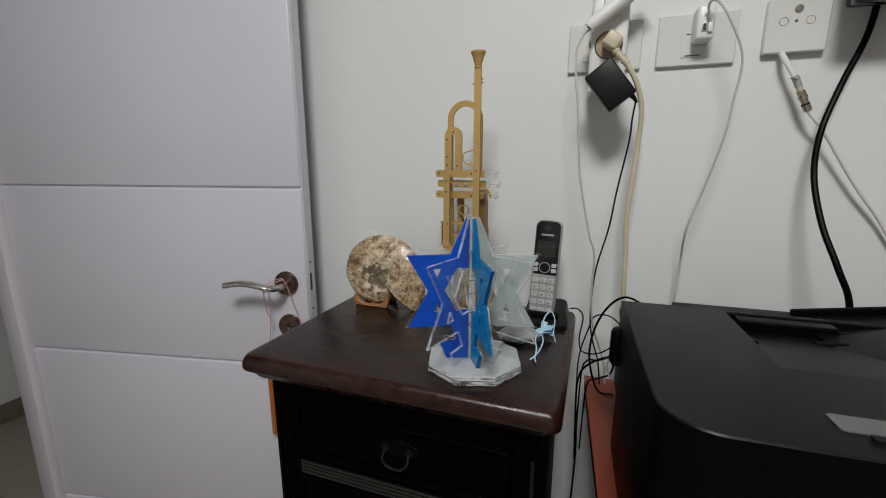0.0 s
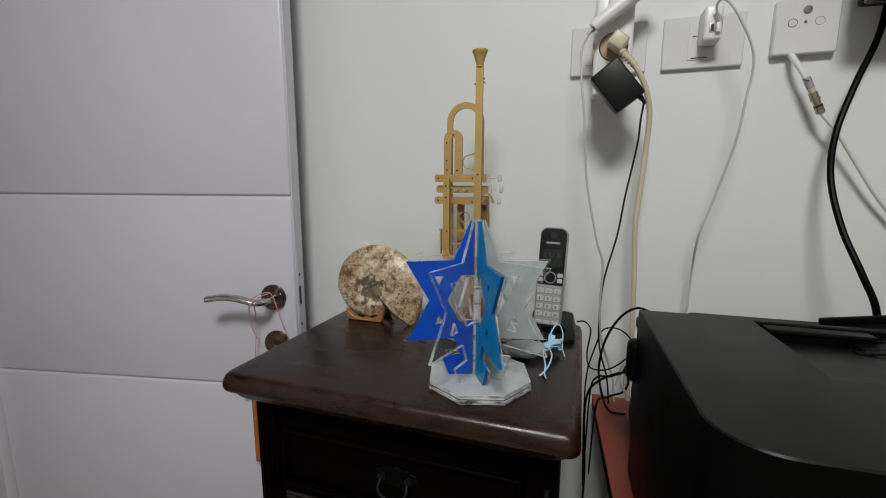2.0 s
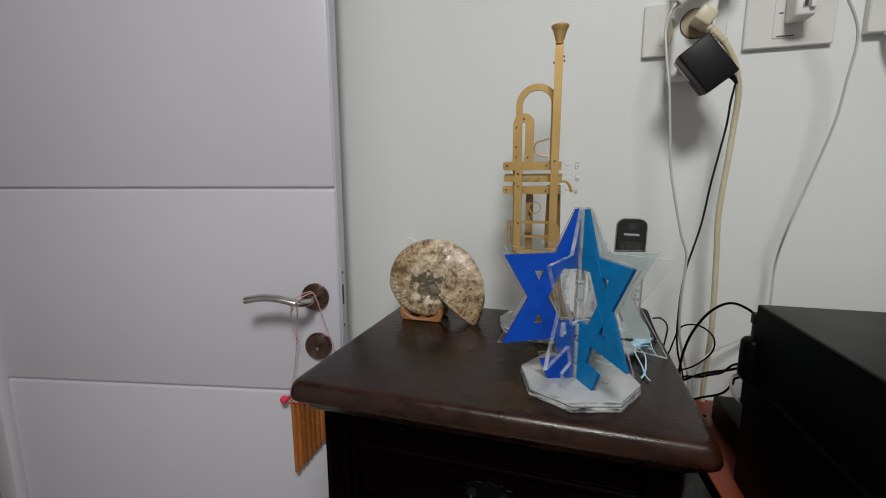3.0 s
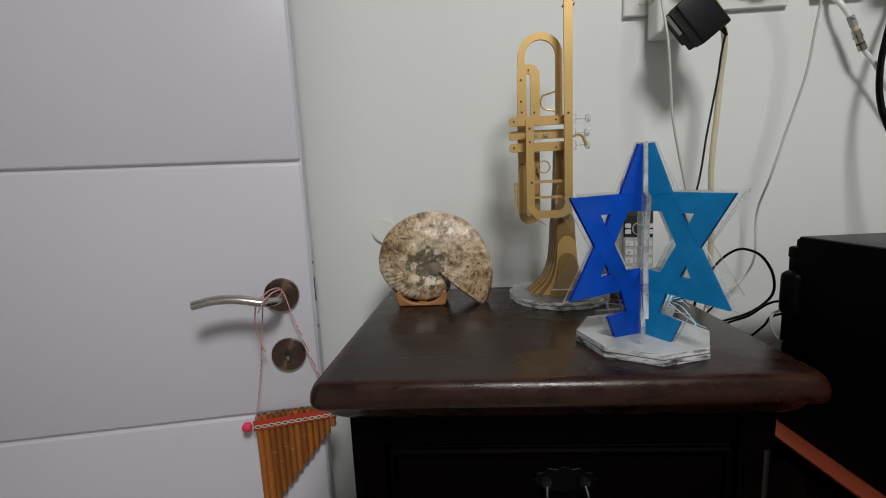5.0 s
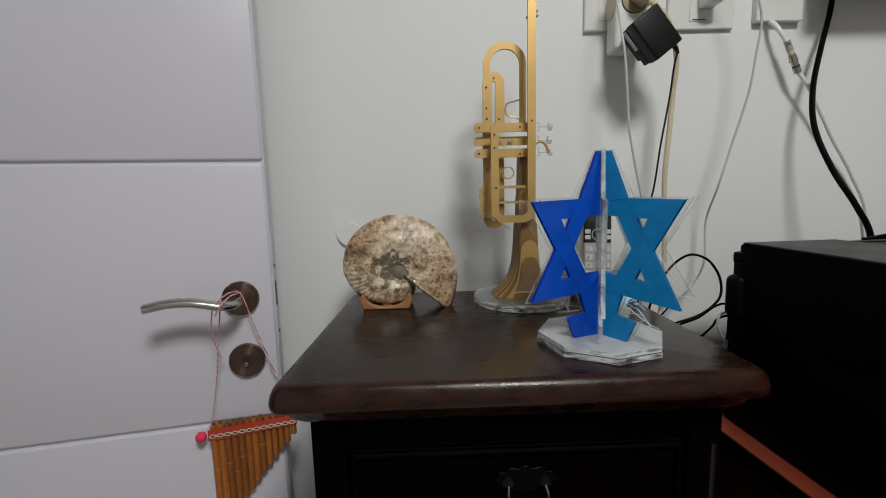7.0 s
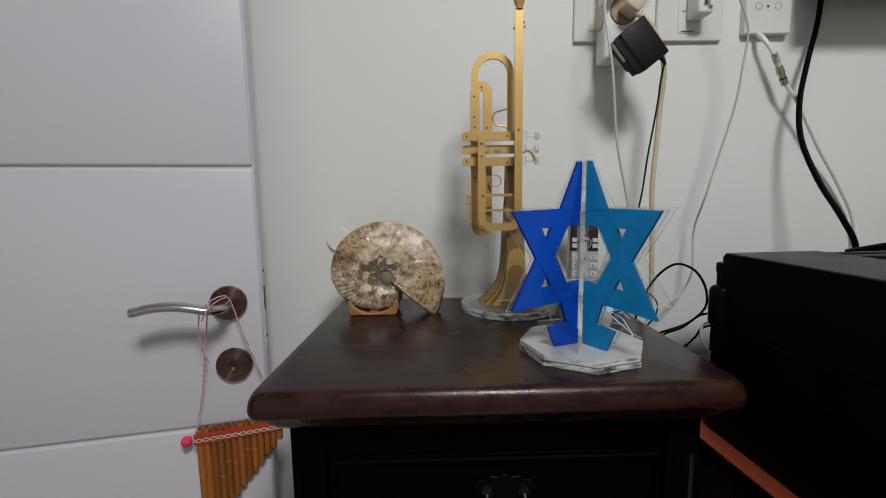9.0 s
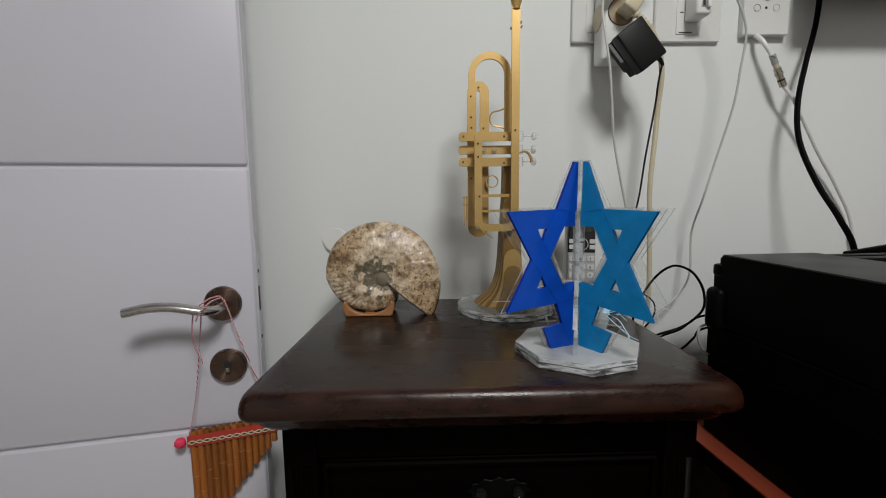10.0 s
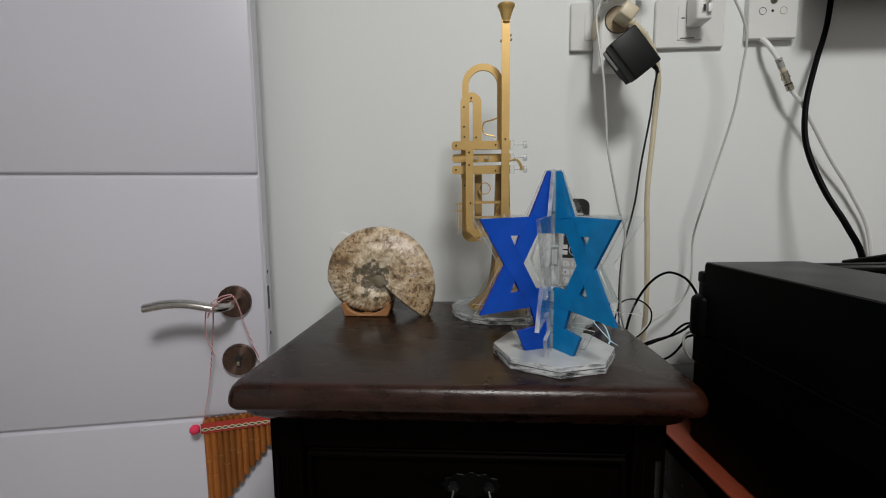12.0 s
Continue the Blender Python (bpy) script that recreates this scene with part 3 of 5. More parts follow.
part("dark_stitch", dia, GREEN_THREAD, flute)
pom = bmesh.new()
bmesh.ops.create_icosphere(pom, subdivisions=3, radius=0.0080)
for v in pom.verts:
    v.co *= 1 + 0.16 * noise.noise(v.co * 420)
pom.transform(DM @ Matrix.Translation((F0 - 0.0135, -0.014, 0.816)))
part("pompom", pom, PINK, flute, "bright pink wool pompom")
cA = [(F0 + 0.003, -0.018, 0.832), (-0.092, -0.016, 0.90), (-0.078, -0.026, 0.985), (HX - 0.018, -0.048, 1.026), (HX - 0.016, -0.056, 1.043)]
cB = [(HX - 0.016, -0.056, 1.043), (HX - 0.006, -0.030, 1.047), (HX + 0.006, -0.020, 1.040), (HX + 0.020, -0.014, 0.985), (HX + 0.052, -0.012, 0.88), (F1 - 0.002, -0.014, 0.825)]
cC = [(HX - 0.026, -0.052, 1.036), (HX - 0.034, -0.040, 1.0), (HX - 0.034, -0.034, 0.975), (HX - 0.029, -0.03, 0.955), (HX - 0.026, -0.028, 0.945)]
cD = [(HX - 0.022, -0.060, 1.020), (HX - 0.012, -0.066, 1.036), (HX - 0.004, -0.045, 1.044), (HX + 0.002, -0.022, 1.044)]
for c in (cA, cB, cC, cD):
    for turn, strand_mat, words in ((0.0, CORD, "red strand of the twisted cord"), (math.pi, CORD_PALE, "white strand of the twisted cord")):
        part("cord_strand", strand([DM @ Vector(q) for q in c], turn), strand_mat, flute, words)

# ---- dark wooden cabinet ----
TOP = 1.015
cab = thing("drawer_cabinet", (0.378, -0.22, 0), "dark-stained wooden drawer cabinet with a moulded top edge", "cabinet")
# moulded top: profile swept round by stacked rounded sheets
X0, X1, Y0, Y1 = 0.143, 0.615, -0.410, -0.048
prof = [(0.0115, TOP - 0.0), (0.0062, TOP - 0.0015), (0.0032, TOP - 0.0048), (0.0013, TOP - 0.0095), (0.0003, TOP - 0.0145), (0.0, TOP - 0.0190), (0.0007, TOP - 0.0230), (0.0028, TOP - 0.0262), (0.0072, TOP - 0.0283), (0.0100, TOP - 0.0300), (0.0135, TOP - 0.0370), (0.0190, TOP - 0.0420), (0.0215, TOP - 0.0440)]
tb = bmesh.new()
loops = []
for inset, z in prof:
    r = 0.012
    pts = rounded(X0 + inset, Y0 + inset, X1 - inset, Y1, r, 4, (1, 1, 0, 0))
    loops.append([tb.verts.new((x + 0.009 * (y - Y0) / (Y1 - Y0) * (X1 - x) / (X1 - X0), y, z)) for x, y in pts])
n_l = len(loops[0])
for a, b in zip(loops, loops[1:]):
    for k in range(n_l):
        f = tb.faces.new((a[k], a[(k + 1) % n_l], b[(k + 1) % n_l], b[k]))
        f.material_index = 1
tb.faces.new(loops[0])
tb.faces.new(loops[-1])
part("tabletop", tb, WOOD, cab, "dark brown polished top with worn reddish edge", extra=(EDGE_WOOD,))
# body below the top: shade is painted in by the near-black wood
BX0, BX1, BY0, BY1 = 0.172, 0.590, -0.376, -0.055
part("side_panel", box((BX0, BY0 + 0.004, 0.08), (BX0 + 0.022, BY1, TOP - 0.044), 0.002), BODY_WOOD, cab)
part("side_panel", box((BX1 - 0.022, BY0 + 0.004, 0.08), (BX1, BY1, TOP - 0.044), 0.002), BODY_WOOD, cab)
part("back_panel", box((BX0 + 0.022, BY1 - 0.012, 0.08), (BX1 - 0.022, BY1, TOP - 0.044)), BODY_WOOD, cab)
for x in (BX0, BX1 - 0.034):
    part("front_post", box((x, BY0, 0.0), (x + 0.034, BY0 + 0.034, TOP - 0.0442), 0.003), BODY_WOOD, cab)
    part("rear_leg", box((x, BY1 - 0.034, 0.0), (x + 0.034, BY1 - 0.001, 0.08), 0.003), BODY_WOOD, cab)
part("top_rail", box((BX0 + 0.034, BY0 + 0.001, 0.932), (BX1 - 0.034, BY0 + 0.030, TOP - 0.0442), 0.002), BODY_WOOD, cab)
rail_z = [0.820, 0.600, 0.390, 0.170]
for z in rail_z:
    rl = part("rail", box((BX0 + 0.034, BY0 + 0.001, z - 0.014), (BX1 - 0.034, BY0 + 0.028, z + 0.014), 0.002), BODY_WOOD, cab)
    for k in range(4):
        part("flute", tube([(BX0 + 0.046, BY0 + 0.0005, z - 0.0095 + 0.0062 * k), (BX1 - 0.046, BY0 + 0.0005, z - 0.0095 + 0.0062 * k)], 0.0026, 8, 0), FLUTE_WOOD, rl)
# the outermost right flute is paler, its catch of light painted in
for k in range(3):
    part("post_flute", tube([(BX1 - 0.0265 + 0.009 * k, BY0 + 0.0005, 0.10), (BX1 - 0.0265 + 0.009 * k, BY0 + 0.0005, 0.925)], 0.0032, 8, 0), FLUTE_WOOD if k == 2 else BODY_WOOD, cab)
    part("post_flute", tube([(BX0 + 0.0085 + 0.009 * k, BY0 + 0.0005, 0.10), (BX0 + 0.0085 + 0.009 * k, BY0 + 0.0005, 0.925)], 0.0032, 8, 0), BODY_WOOD, cab)
tops = [0.932] + [z - 0.014 for z in rail_z]
for hi, lo in zip(tops, [z + 0.014 for z in rail_z]):
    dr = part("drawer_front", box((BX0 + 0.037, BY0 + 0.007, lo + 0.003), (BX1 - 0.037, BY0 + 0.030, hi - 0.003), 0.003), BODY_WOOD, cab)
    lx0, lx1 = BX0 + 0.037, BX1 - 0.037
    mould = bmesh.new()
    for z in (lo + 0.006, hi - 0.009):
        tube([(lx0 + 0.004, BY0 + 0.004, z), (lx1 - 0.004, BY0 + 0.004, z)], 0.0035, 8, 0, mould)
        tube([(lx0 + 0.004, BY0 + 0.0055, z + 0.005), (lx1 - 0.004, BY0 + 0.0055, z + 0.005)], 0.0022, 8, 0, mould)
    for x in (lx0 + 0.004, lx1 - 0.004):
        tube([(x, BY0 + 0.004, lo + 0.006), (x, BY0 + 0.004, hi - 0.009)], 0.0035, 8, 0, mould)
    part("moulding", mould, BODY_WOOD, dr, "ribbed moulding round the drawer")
    zc, xc = (lo + hi) / 2 + 0.003, 0.389
    pull = part("pull_plate", slab([(xc + 0.031 * math.cos(a) * (1 + 0.06 * math.cos(12 * a)), zc + 0.004 + 0.0135 * math.sin(a) * (1 + 0.10 * math.cos(12 * a))) for a in [2 * math.pi * k / 72 for k in range(72)]], -0.0025, m=Matrix.Translation((0, BY0 + 0.0066, 0)), bevel=0.0005), BLACK_PL, dr, "ornate black metal pull")
    bail = [(xc + 0.82 * x, BY0 + y, zc + 0.82 * z) for x, y, z in ((-0.023, -0.002, 0.002), (-0.024, -0.010, -0.008), (-0.014, -0.012, -0.018), (0, -0.012, -0.021), (0.014, -0.012, -0.018), (0.024, -0.010, -0.008), (0.023, -0.002, 0.002))]
    part("bail", tube(bail, 0.0020, 8, 5), CHARCOAL_PL, pull)
    for s in (-1, 1):
        part("stud", disc(0.0055, 0.008, pose(xc + 0.019 * s, BY0 + 0.006, zc + 0.003, 90, 0, 0), sides=16, bevel=0.0015), CHARCOAL_PL, pull)

# ---- star sculpture ----
AX, AY, SB = 0.482, -0.322, TOP
star = thing("star_sculpture", (AX, AY, SB), "blue, white and clear acrylic star sculpture on an octagonal base", "sculpture")
octo = lambda r: [(r * math.cos(radians(6 + 45 * k)), r * math.sin(radians(6 + 45 * k))) for k in range(8)]


def plinth(r, z0, z1):
    m = Matrix.Translation((AX + 0.003, AY + 0.007, z1)) @ Matrix.Rotation(radians(-90), 4, "X")
    return slab([(x, -y) for x, y in octo(r)], z1 - z0, m=m, bevel=0.0004, side=1)


part("base_plate", plinth(0.0692, SB + 0.0002, SB + 0.0064), FROST_CLEAR, star, "clear acrylic octagon", False, (CUT_EDGE,))
part("base_top", plinth(0.0686, SB + 0.0066, SB + 0.0121), FROST_BASE, star, "frosted white octagon", False, (CUT_EDGE,))
H0 = SB + 0.0168
HALF = [(0.0022, 0.194), (0.009, 0.194), (0.0300, 0.1450), (0.0885, 0.1435), (0.0600, 0.0935), (0.0885, 0.0405), (0.0280, 0.0445), (0.0205, 0.0220), (0.0440, 0.0185), (0.0345, -0.0045), (0.0022, -0.0045)]
WINDOW = [(0.0045, 0.1265), (0.0210, 0.1265), (0.0375, 0.0940), (0.0215, 0.0650), (0.0045, 0.0670)]
TRI_U = [(0.0420, 0.1250), (0.0535, 0.1250), (0.0475, 0.1120)]
TRI_L = [(0.0420, 0.0635), (0.0535, 0.0620), (0.0475, 0.0760)]
# coloured halves stop short of the axis and leave the middle open to it
TINTED = [(0.0046, 0.194)] + HALF[1:10] + [(0.0046, -0.0045), (0.0046, 0.0660)] + WINDOW[3:0:-1] + [(0.0046, 0.1265)]
WIDER = [(x * 1.055 if x > 0.005 else x, z + (0.0015 if z > 0.1 else -0.0012 if 0.01 < z < 0.1 else 0)) for x, z in HALF]
# edges of the two interlaced triangles
WEAVE = [((0.0300, 0.1450), (0.0600, 0.0935)), ((0.0600, 0.0935), (0.0280, 0.0445)), ((0.0210, 0.1265), (0.0475, 0.0760)), ((0.0215, 0.0650), (0.0475, 0.1120)), ((0.0120, 0.1425), (0.0300, 0.1445)), ((0.0100, 0.0470), (0.0280, 0.0450))]
ARMS = [(200, BLUE, BLUE_DARK, "blue half star"), (250, CLEAR, CLEAR_EDGE, "clear half star"), (301, TEAL, TEAL_DARK, "light blue half star"), (346, CLEAR, CLEAR_EDGE, "clear half star"), (20, FROST, RIM_FROST, "frosted white half star"), (70, CLEAR, CLEAR_EDGE, "clear half star"), (121, CLEAR, CLEAR_EDGE, "clear half star"), (166, CLEAR, CLEAR_EDGE, "clear half star")]
for angle, face, rim, words in ARMS:
    turned = Matrix.Translation((AX, AY, H0)) @ Matrix.Rotation(radians(angle), 4, "Z")
    if face is CLEAR:
        part("star_plate", slab(WIDER, 0.0040, (WINDOW, TRI_U, TRI_L), turned @ Matrix.Translation((0, -0.0020, 0)), side=1), face, star, words, False, (rim,))
        continue
    am = turned @ Matrix.Translation((0, -0.002, 0))
    arm = part("star_plate", slab(TINTED, 0.004, (TRI_U, TRI_L), am, side=1), face, star, words, False, (rim,))
    for yy in (-0.0001, 0.0041):
        for p0, p1 in WEAVE:
            part("engraved_line", tube([am @ Vector((p0[0], yy, p0[1])), am @ Vector((p1[0], yy, p1[1]))], 0.0003, 5, 0, flat=0.5), face, arm, "", False)
    part("clear_backing", slab(WIDER, 0.0018, (WINDOW, TRI_U, TRI_L), am @ Matrix.Translation((0, -0.0021 if angle == 200 else 0.0043, 0)), side=1), CLEAR, arm, "clear backing sheet", False, (CLEAR_EDGE,))
SPIN = Matrix.Translation((AX, AY, 0)) @ Matrix.Rotation(radians(25), 4, "Z")
spine = part("spine", box((-0.0020, -0.0020, H0 - 0.0045), (0.0020, 0.0020, H0 + 0.194), 0.0004, m=SPIN), CLEAR_EDGE, star, "added clear spine standing in for the bright edge of the clear plate", False)
# alternating white and clear blocks, added to imitate glints along the plate edge
for k, (z0, z1) in enumerate(((-0.004, 0.012), (0.014, 0.020), (0.022, 0.040), (0.043, 0.047), (0.049, 0.062), (0.064, 0.066), (0.069, 0.088), (0.091, 0.108), (0.110, 0.113), (0.116, 0.131), (0.150, 0.193))):
    half = 0.0044 if k % 2 == 0 else 0.0036
    part("glint_piece", box((-half, -half, H0 + z0), (half, half, H0 + z1), 0.0006, 1, m=SPIN), (CLEAR_EDGE, FROST_BASE, FROST)[k % 3], spine, "", False)

# ---- ammonite on its stand ----
AC = Vector((0.246, -0.128, 1.071))
amm = thing("ammonite", (0.246, -0.13, TOP), "polished cream and brown ammonite fossil with a cut aperture", "fossil")
WHORL = [(331, 0.026), (317, 0.034), (302, 0.0420), (292, 0.0455), (283, 0.0480), (270, 0.0505), (240, 0.0590), (210, 0.0735), (180, 0.0860), (150, 0.0890), (120, 0.0870), (90, 0.0845), (60, 0.0850), (30, 0.0850), (0, 0.0885), (-20, 0.0925), (-40, 0.0985)]
AN = 300
angs = [331 - 370.5 * k / AN for k in range(AN + 1)]
rad = [float(np.interp(-a, [-k[0] for k in WHORL], [k[1] for k in WHORL])) for a in angs]
ab = bmesh.new()
RN = 22
front, back = [], []
for i, (a, R) in enumerate(zip(angs, rad)):
    grow = i / AN
    row, brow = [], []
    for j in range(RN + 1):
        s = j / RN
        r = 0.010 + (R - 0.010) * s
        inner = float(np.interp(a, [-40, 300], [0.030, 0.012])) / R
        hump = max(0.0, 1 - s ** 2.6) ** 0.6 * (0.62 + 0.38 * min(1, s / 0.42))
        rib = 0.0026 * math.sin(a * 1.12 + 5.0 * s + 0.8 * noise.noise((a * 0.05, s * 4, 1))) * max(0.0, s - 0.52) * (1 - s ** 8) * (0.06 + 0.94 * min(1.0, max(0.0, (a - 150) / 50)))
        h = 0.004 + (0.011 + 0.012 * grow) * hump + rib
        h += 0.0007 * noise.noise((r * 260 * math.cos(radians(a)), r * 260 * math.sin(radians(a)), 7))
        h += 0.0016 * noise.noise((r * 60 * math.cos(radians(a)), r * 60 * math.sin(radians(a)), 3))
        x, z = r * math.cos(radians(a)), r * math.sin(radians(a))
        row.append(ab.verts.new(AC + Vector((x, -h, z))))
        brow.append(ab.verts.new(AC + Vector((x, h * 0.85 if j < RN else -h + 0.0015, z))))
    front.append(row)
    back.append(brow)
for i in range(AN):
    for j in range(RN):
        ab.faces.new((front[i][j], front[i + 1][j], front[i + 1][j + 1], front[i][j + 1]))
        ab.faces.new((back[i][j], back[i][j + 1], back[i + 1][j + 1], back[i + 1][j]))
    ab.faces.new((front[i][RN], front[i + 1][RN], back[i + 1][RN], back[i][RN]))
    ab.faces.new((front[i][0], back[i][0], back[i + 1][0], front[i + 1][0]))
for i in (0, AN):
    loop = front[i] + back[i][::-1]
    f = ab.faces.new(loop)
    f.material_index = 1
seam = [v.co + Vector((-0.0007, 0.0004, -0.0008)) for v in front[AN][2:]]
LEANS = Matrix.Translation(AC) @ Matrix.Rotation(radians(-6), 4, "X") @ Matrix.Translation(-AC)
ab.transform(Matrix.Translation(AC) @ Matrix.Rotation(radians(-6), 4, "X") @ Matrix.Translation(-AC))
shell = part("shell", ab, FOSSIL, amm, extra=(FOSSIL_CUT,))
part("aperture_line", tube([LEANS @ q for q in seam], (0.0016, 0.0010), 6, 0), FOSSIL_CUT, shell, "thin dark line along the aperture")
core = bmesh.new()
bmesh.ops.create_icosphere(core, subdivisions=3, radius=1)
for v in core.verts:
    v.co = Vector((v.co.x * 0.0150, v.co.y * 0.0060, v.co.z * 0.0140)) * (1 + 0.12 * noise.noise(v.co * 2.3))
core.transform(Matrix.Translation(AC + Vector((0.004, -0.0105, -0.002))))
part("core_whorl", core, FOSSIL_CORE, shell, "dark grey-brown centre")
core2 = bmesh.new()
bmesh.ops.create_icosphere(core2, subdivisions=3, radius=1)
for v in core2.verts:
    v.co = Vector((v.co.x * 0.019, v.co.y * 0.004, v.co.z * 0.018)) * (1 + 0.35 * noise.noise(v.co * 3.1))
core2.transform(Matrix.Translation(AC + Vector((-0.006, -0.0085, 0.004))))
part("inner_whorl", core2, FOSSIL_CORE, shell)

stand = thing("fossil_stand", (0.232, -0.13, TOP), "small orange wooden display stand under the ammonite", "stand")
for yy, deep in ((-0.1530, 0.010), (-0.116, 0.010)):
    saddle = [(0.1890, TOP + 0.022), (0.1868, TOP + 0.016), (0.190, TOP + 0.003), (0.193, TOP), (0.259, TOP), (0.262, TOP + 0.003), (0.2652, TOP + 0.016), (0.2630, TOP + 0.022)]
    saddle += [(0.226 + 0.0325 * math.cos(radians(a)), TOP + 0.022 + 0.0185 * math.sin(radians(a))) for a in range(0, -181, -15)]
    part("cradle_board", slab(saddle, deep, m=Matrix.Translation((0, yy, 0)), bevel=0.0016), ORANGE_WOOD, stand)
part("crossbar", box((0.219, -0.1435, TOP + 0.0005), (0.233, -0.1155, TOP + 0.0040), 0.001), ORANGE_WOOD, stand)
simple("wall_disc", disc(0.0225, 0.006, pose(0.147, -0.0005, 1.117, 90, 0, 0), bevel=0.0015), WHITE_PL, "round white plastic door stop on the wall", "door stop")

# ---- layered acrylic trumpet ----
tx = lambda c: 0.3367 + c * 0.0003036
tz = lambda c: 1.4802 - c * 0.0003007
trumpet = thing("trumpet_sculpture", (0.435, -0.125, TOP), "gold layered acrylic trumpet standing on a clear round base", "sculpture")
TH = 0.0042
LY = lambda n: -0.138 - 0.009 * n
layer = lambda n: Matrix.Translation((0, LY(n), 0))


def spot(x, z, n):
    """Drawing units to x, z on sheet n; the front sheets are cut slightly smaller."""
    k = 1.003 - 0.0094 * n
    return 0.33 + (tx(x) - 0.33) * k, 1.19 + (tz(z) - 1.19) * k


def at(x, z, n, dy=0.0):
    px, pz = spot(x, z, n)
    return px, LY(n) + dy, pz



def cut(outline, n, holes=(), mat_face=GOLD, name="tube_plate", label="", deep=TH):
    pts = [spot(x, z, n) for x, z in outline]
    hs = [[spot(x, z, n) for x, z in h] for h in holes]
    return part(name, slab(pts, deep, hs, layer(n), side=1), mat_face, trumpet, label, False, (GOLD_DARK,))


def arch(x0, x1, top, bottom, w, n=14):
    """An upright hairpin in drawing units: outer and inner arcs and two legs down to bottom."""
    cx, ro = (x0 + x1) / 2, (x1 - x0) / 2
    out = [(x0, bottom)] + [(cx - ro * math.cos(math.pi * k / n), top + ro - ro * math.sin(math.pi * k / n)) for k in range(n + 1)] + [(x1, bottom)]
    ri = ro - w
    return out + [(x1 - w, bottom)] + [(cx + ri * math.cos(math.pi * k / n), top + ro - ri * math.sin(math.pi * k / n)) for k in range(n + 1)] + [(x0 + w, bottom)]


def bar(x0, z0, x1, z1, r, corners=(1, 1, 1, 1)):
    return [(x, z) for x, z in rounded(x0, z0, x1, z1, r, 5, corners)]


# back layers: bell stack and outer bow
BELL_AX = 0.4415
bell_line = [(0.0, 0.054), (0.004, 0.050), (0.010, 0.042), (0.018, 0.033), (0.030, 0.025), (0.046, 0.0195), (0.070, 0.0160), (0.105, 0.0135), (0.150, 0.0118), (0.200, 0.0105), (0.222, 0.0100)]
LAY = 8
for k in range(-LAY, LAY + 1):
    c = math.sqrt(max(0.0, 1 - (k / (LAY + 0.6)) ** 2))
    zlow = TOP + 0.0125
    keep = [(h, w) for h, w in bell_line]
    flare = [(h, 0.0095 + (w - 0.0095) * c) for h, w in keep if w * c > abs(k) * 0.0008]
    left = [(BELL_AX - w, zlow + h) for h, w in flare]
    right = [(BELL_AX + w, zlow + h) for h, w in flare[::-1]]
    if abs(k) > 2:
        cutz = 0.165 - 0.0135 * (abs(k) - 2)
        fl = [(h, w) for h, w in flare if h <= cutz]
        left, right = [(BELL_AX - w, zlow + h) for h, w in fl], [(BELL_AX + w, zlow + h) for h, w in fl[::-1]]
        if fl:
            h, w = fl[-1]
            left += [(BELL_AX - w * math.cos(radians(a)), zlow + h + w * 1.3 * math.sin(radians(a))) for a in (25, 50, 75)]
            right = [(BELL_AX + w * math.cos(radians(a)), zlow + h + w * 1.3 * math.sin(radians(a))) for a in (75, 50, 25)] + right
    if len(left) > 2:
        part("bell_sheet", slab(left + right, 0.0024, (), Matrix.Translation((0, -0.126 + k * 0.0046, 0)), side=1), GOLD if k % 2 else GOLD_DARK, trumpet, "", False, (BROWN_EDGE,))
cut(bar(135, 800, 172, 1105, 6), -1.22)
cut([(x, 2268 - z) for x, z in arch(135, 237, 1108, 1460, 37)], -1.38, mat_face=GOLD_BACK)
cut(arch(140, 345, 268, 660, 32), -1)
cut(arch(133, 237, 408, 660, 43), 0)
cut(bar(133, 640, 172, 830, 4), -0.84)
# valves
for z0, z1, n in ((648, 690, 1), (711, 752, 0), (770, 811, 1)):
    cut(bar(90, z0, 382, z1, 14, (1, 0, 0, 1)), n, name="valve_plate", deep=0.0042)
    part("valve_cap", slab([spot(x, z, n) for x, z in bar(380, z0 - 2, 402, z1 + 2, 3)], 0.005, (), layer(n), side=1), CLEAR, trumpet, "clear valve cap", False, (CLEAR_EDGE,))
    rod = part("valve_rod", tube([at(402, (z0 + z1) / 2, n, 0.002), at(446, (z0 + z1) / 2, n, 0.002)], 0.0008, 6, 0), CLEAR_EDGE, trumpet)
    part("button", disc(0.0058, 0.0058, pose(*at(445, (z0 + z1) / 2, n, 0.002), 0, 90, 0), sides=16, bevel=0.001), CLEAR_EDGE, rod, "clear valve button")
for x in (205, 215, 258, 268):
    part("rivet", disc(0.0022, 0.008, pose(*at(x, 734, 0, 0.001), 90, 0, 0), sides=12), CLEAR_EDGE, trumpet)
# front layer: lead pipe, tuning bow and mouthpiece
lead = [(340, 30), (378, 30), (378, 1040)]
bow = [(378, 1040)] + [(378 - 60 + 60 * math.cos(math.pi / 2 * k / 8), 1070 + 60 * math.sin(math.pi / 2 * k / 8)) for k in range(9)]
bow += [(223 - 60 * math.sin(math.pi / 2 * k / 8), 1070 + 60 * math.cos(math.pi / 2 * k / 8)) for k in range(9)]
bow += [(163, 665), (200, 665), (200, 1068)] + [(228 - 28 * math.cos(math.pi / 2 * k / 6), 1066 + 28 * math.sin(math.pi / 2 * k / 6)) for k in range(7)]
bow += [(312 + 28 * math.sin(math.pi / 2 * k / 6), 1066 + 28 * math.cos(math.pi / 2 * k / 6)) for k in range(7)]
cut(lead[:2] + bow + [(340, 1040)], 3, name="lead_pipe", label="long gold lead pipe and tuning bow")
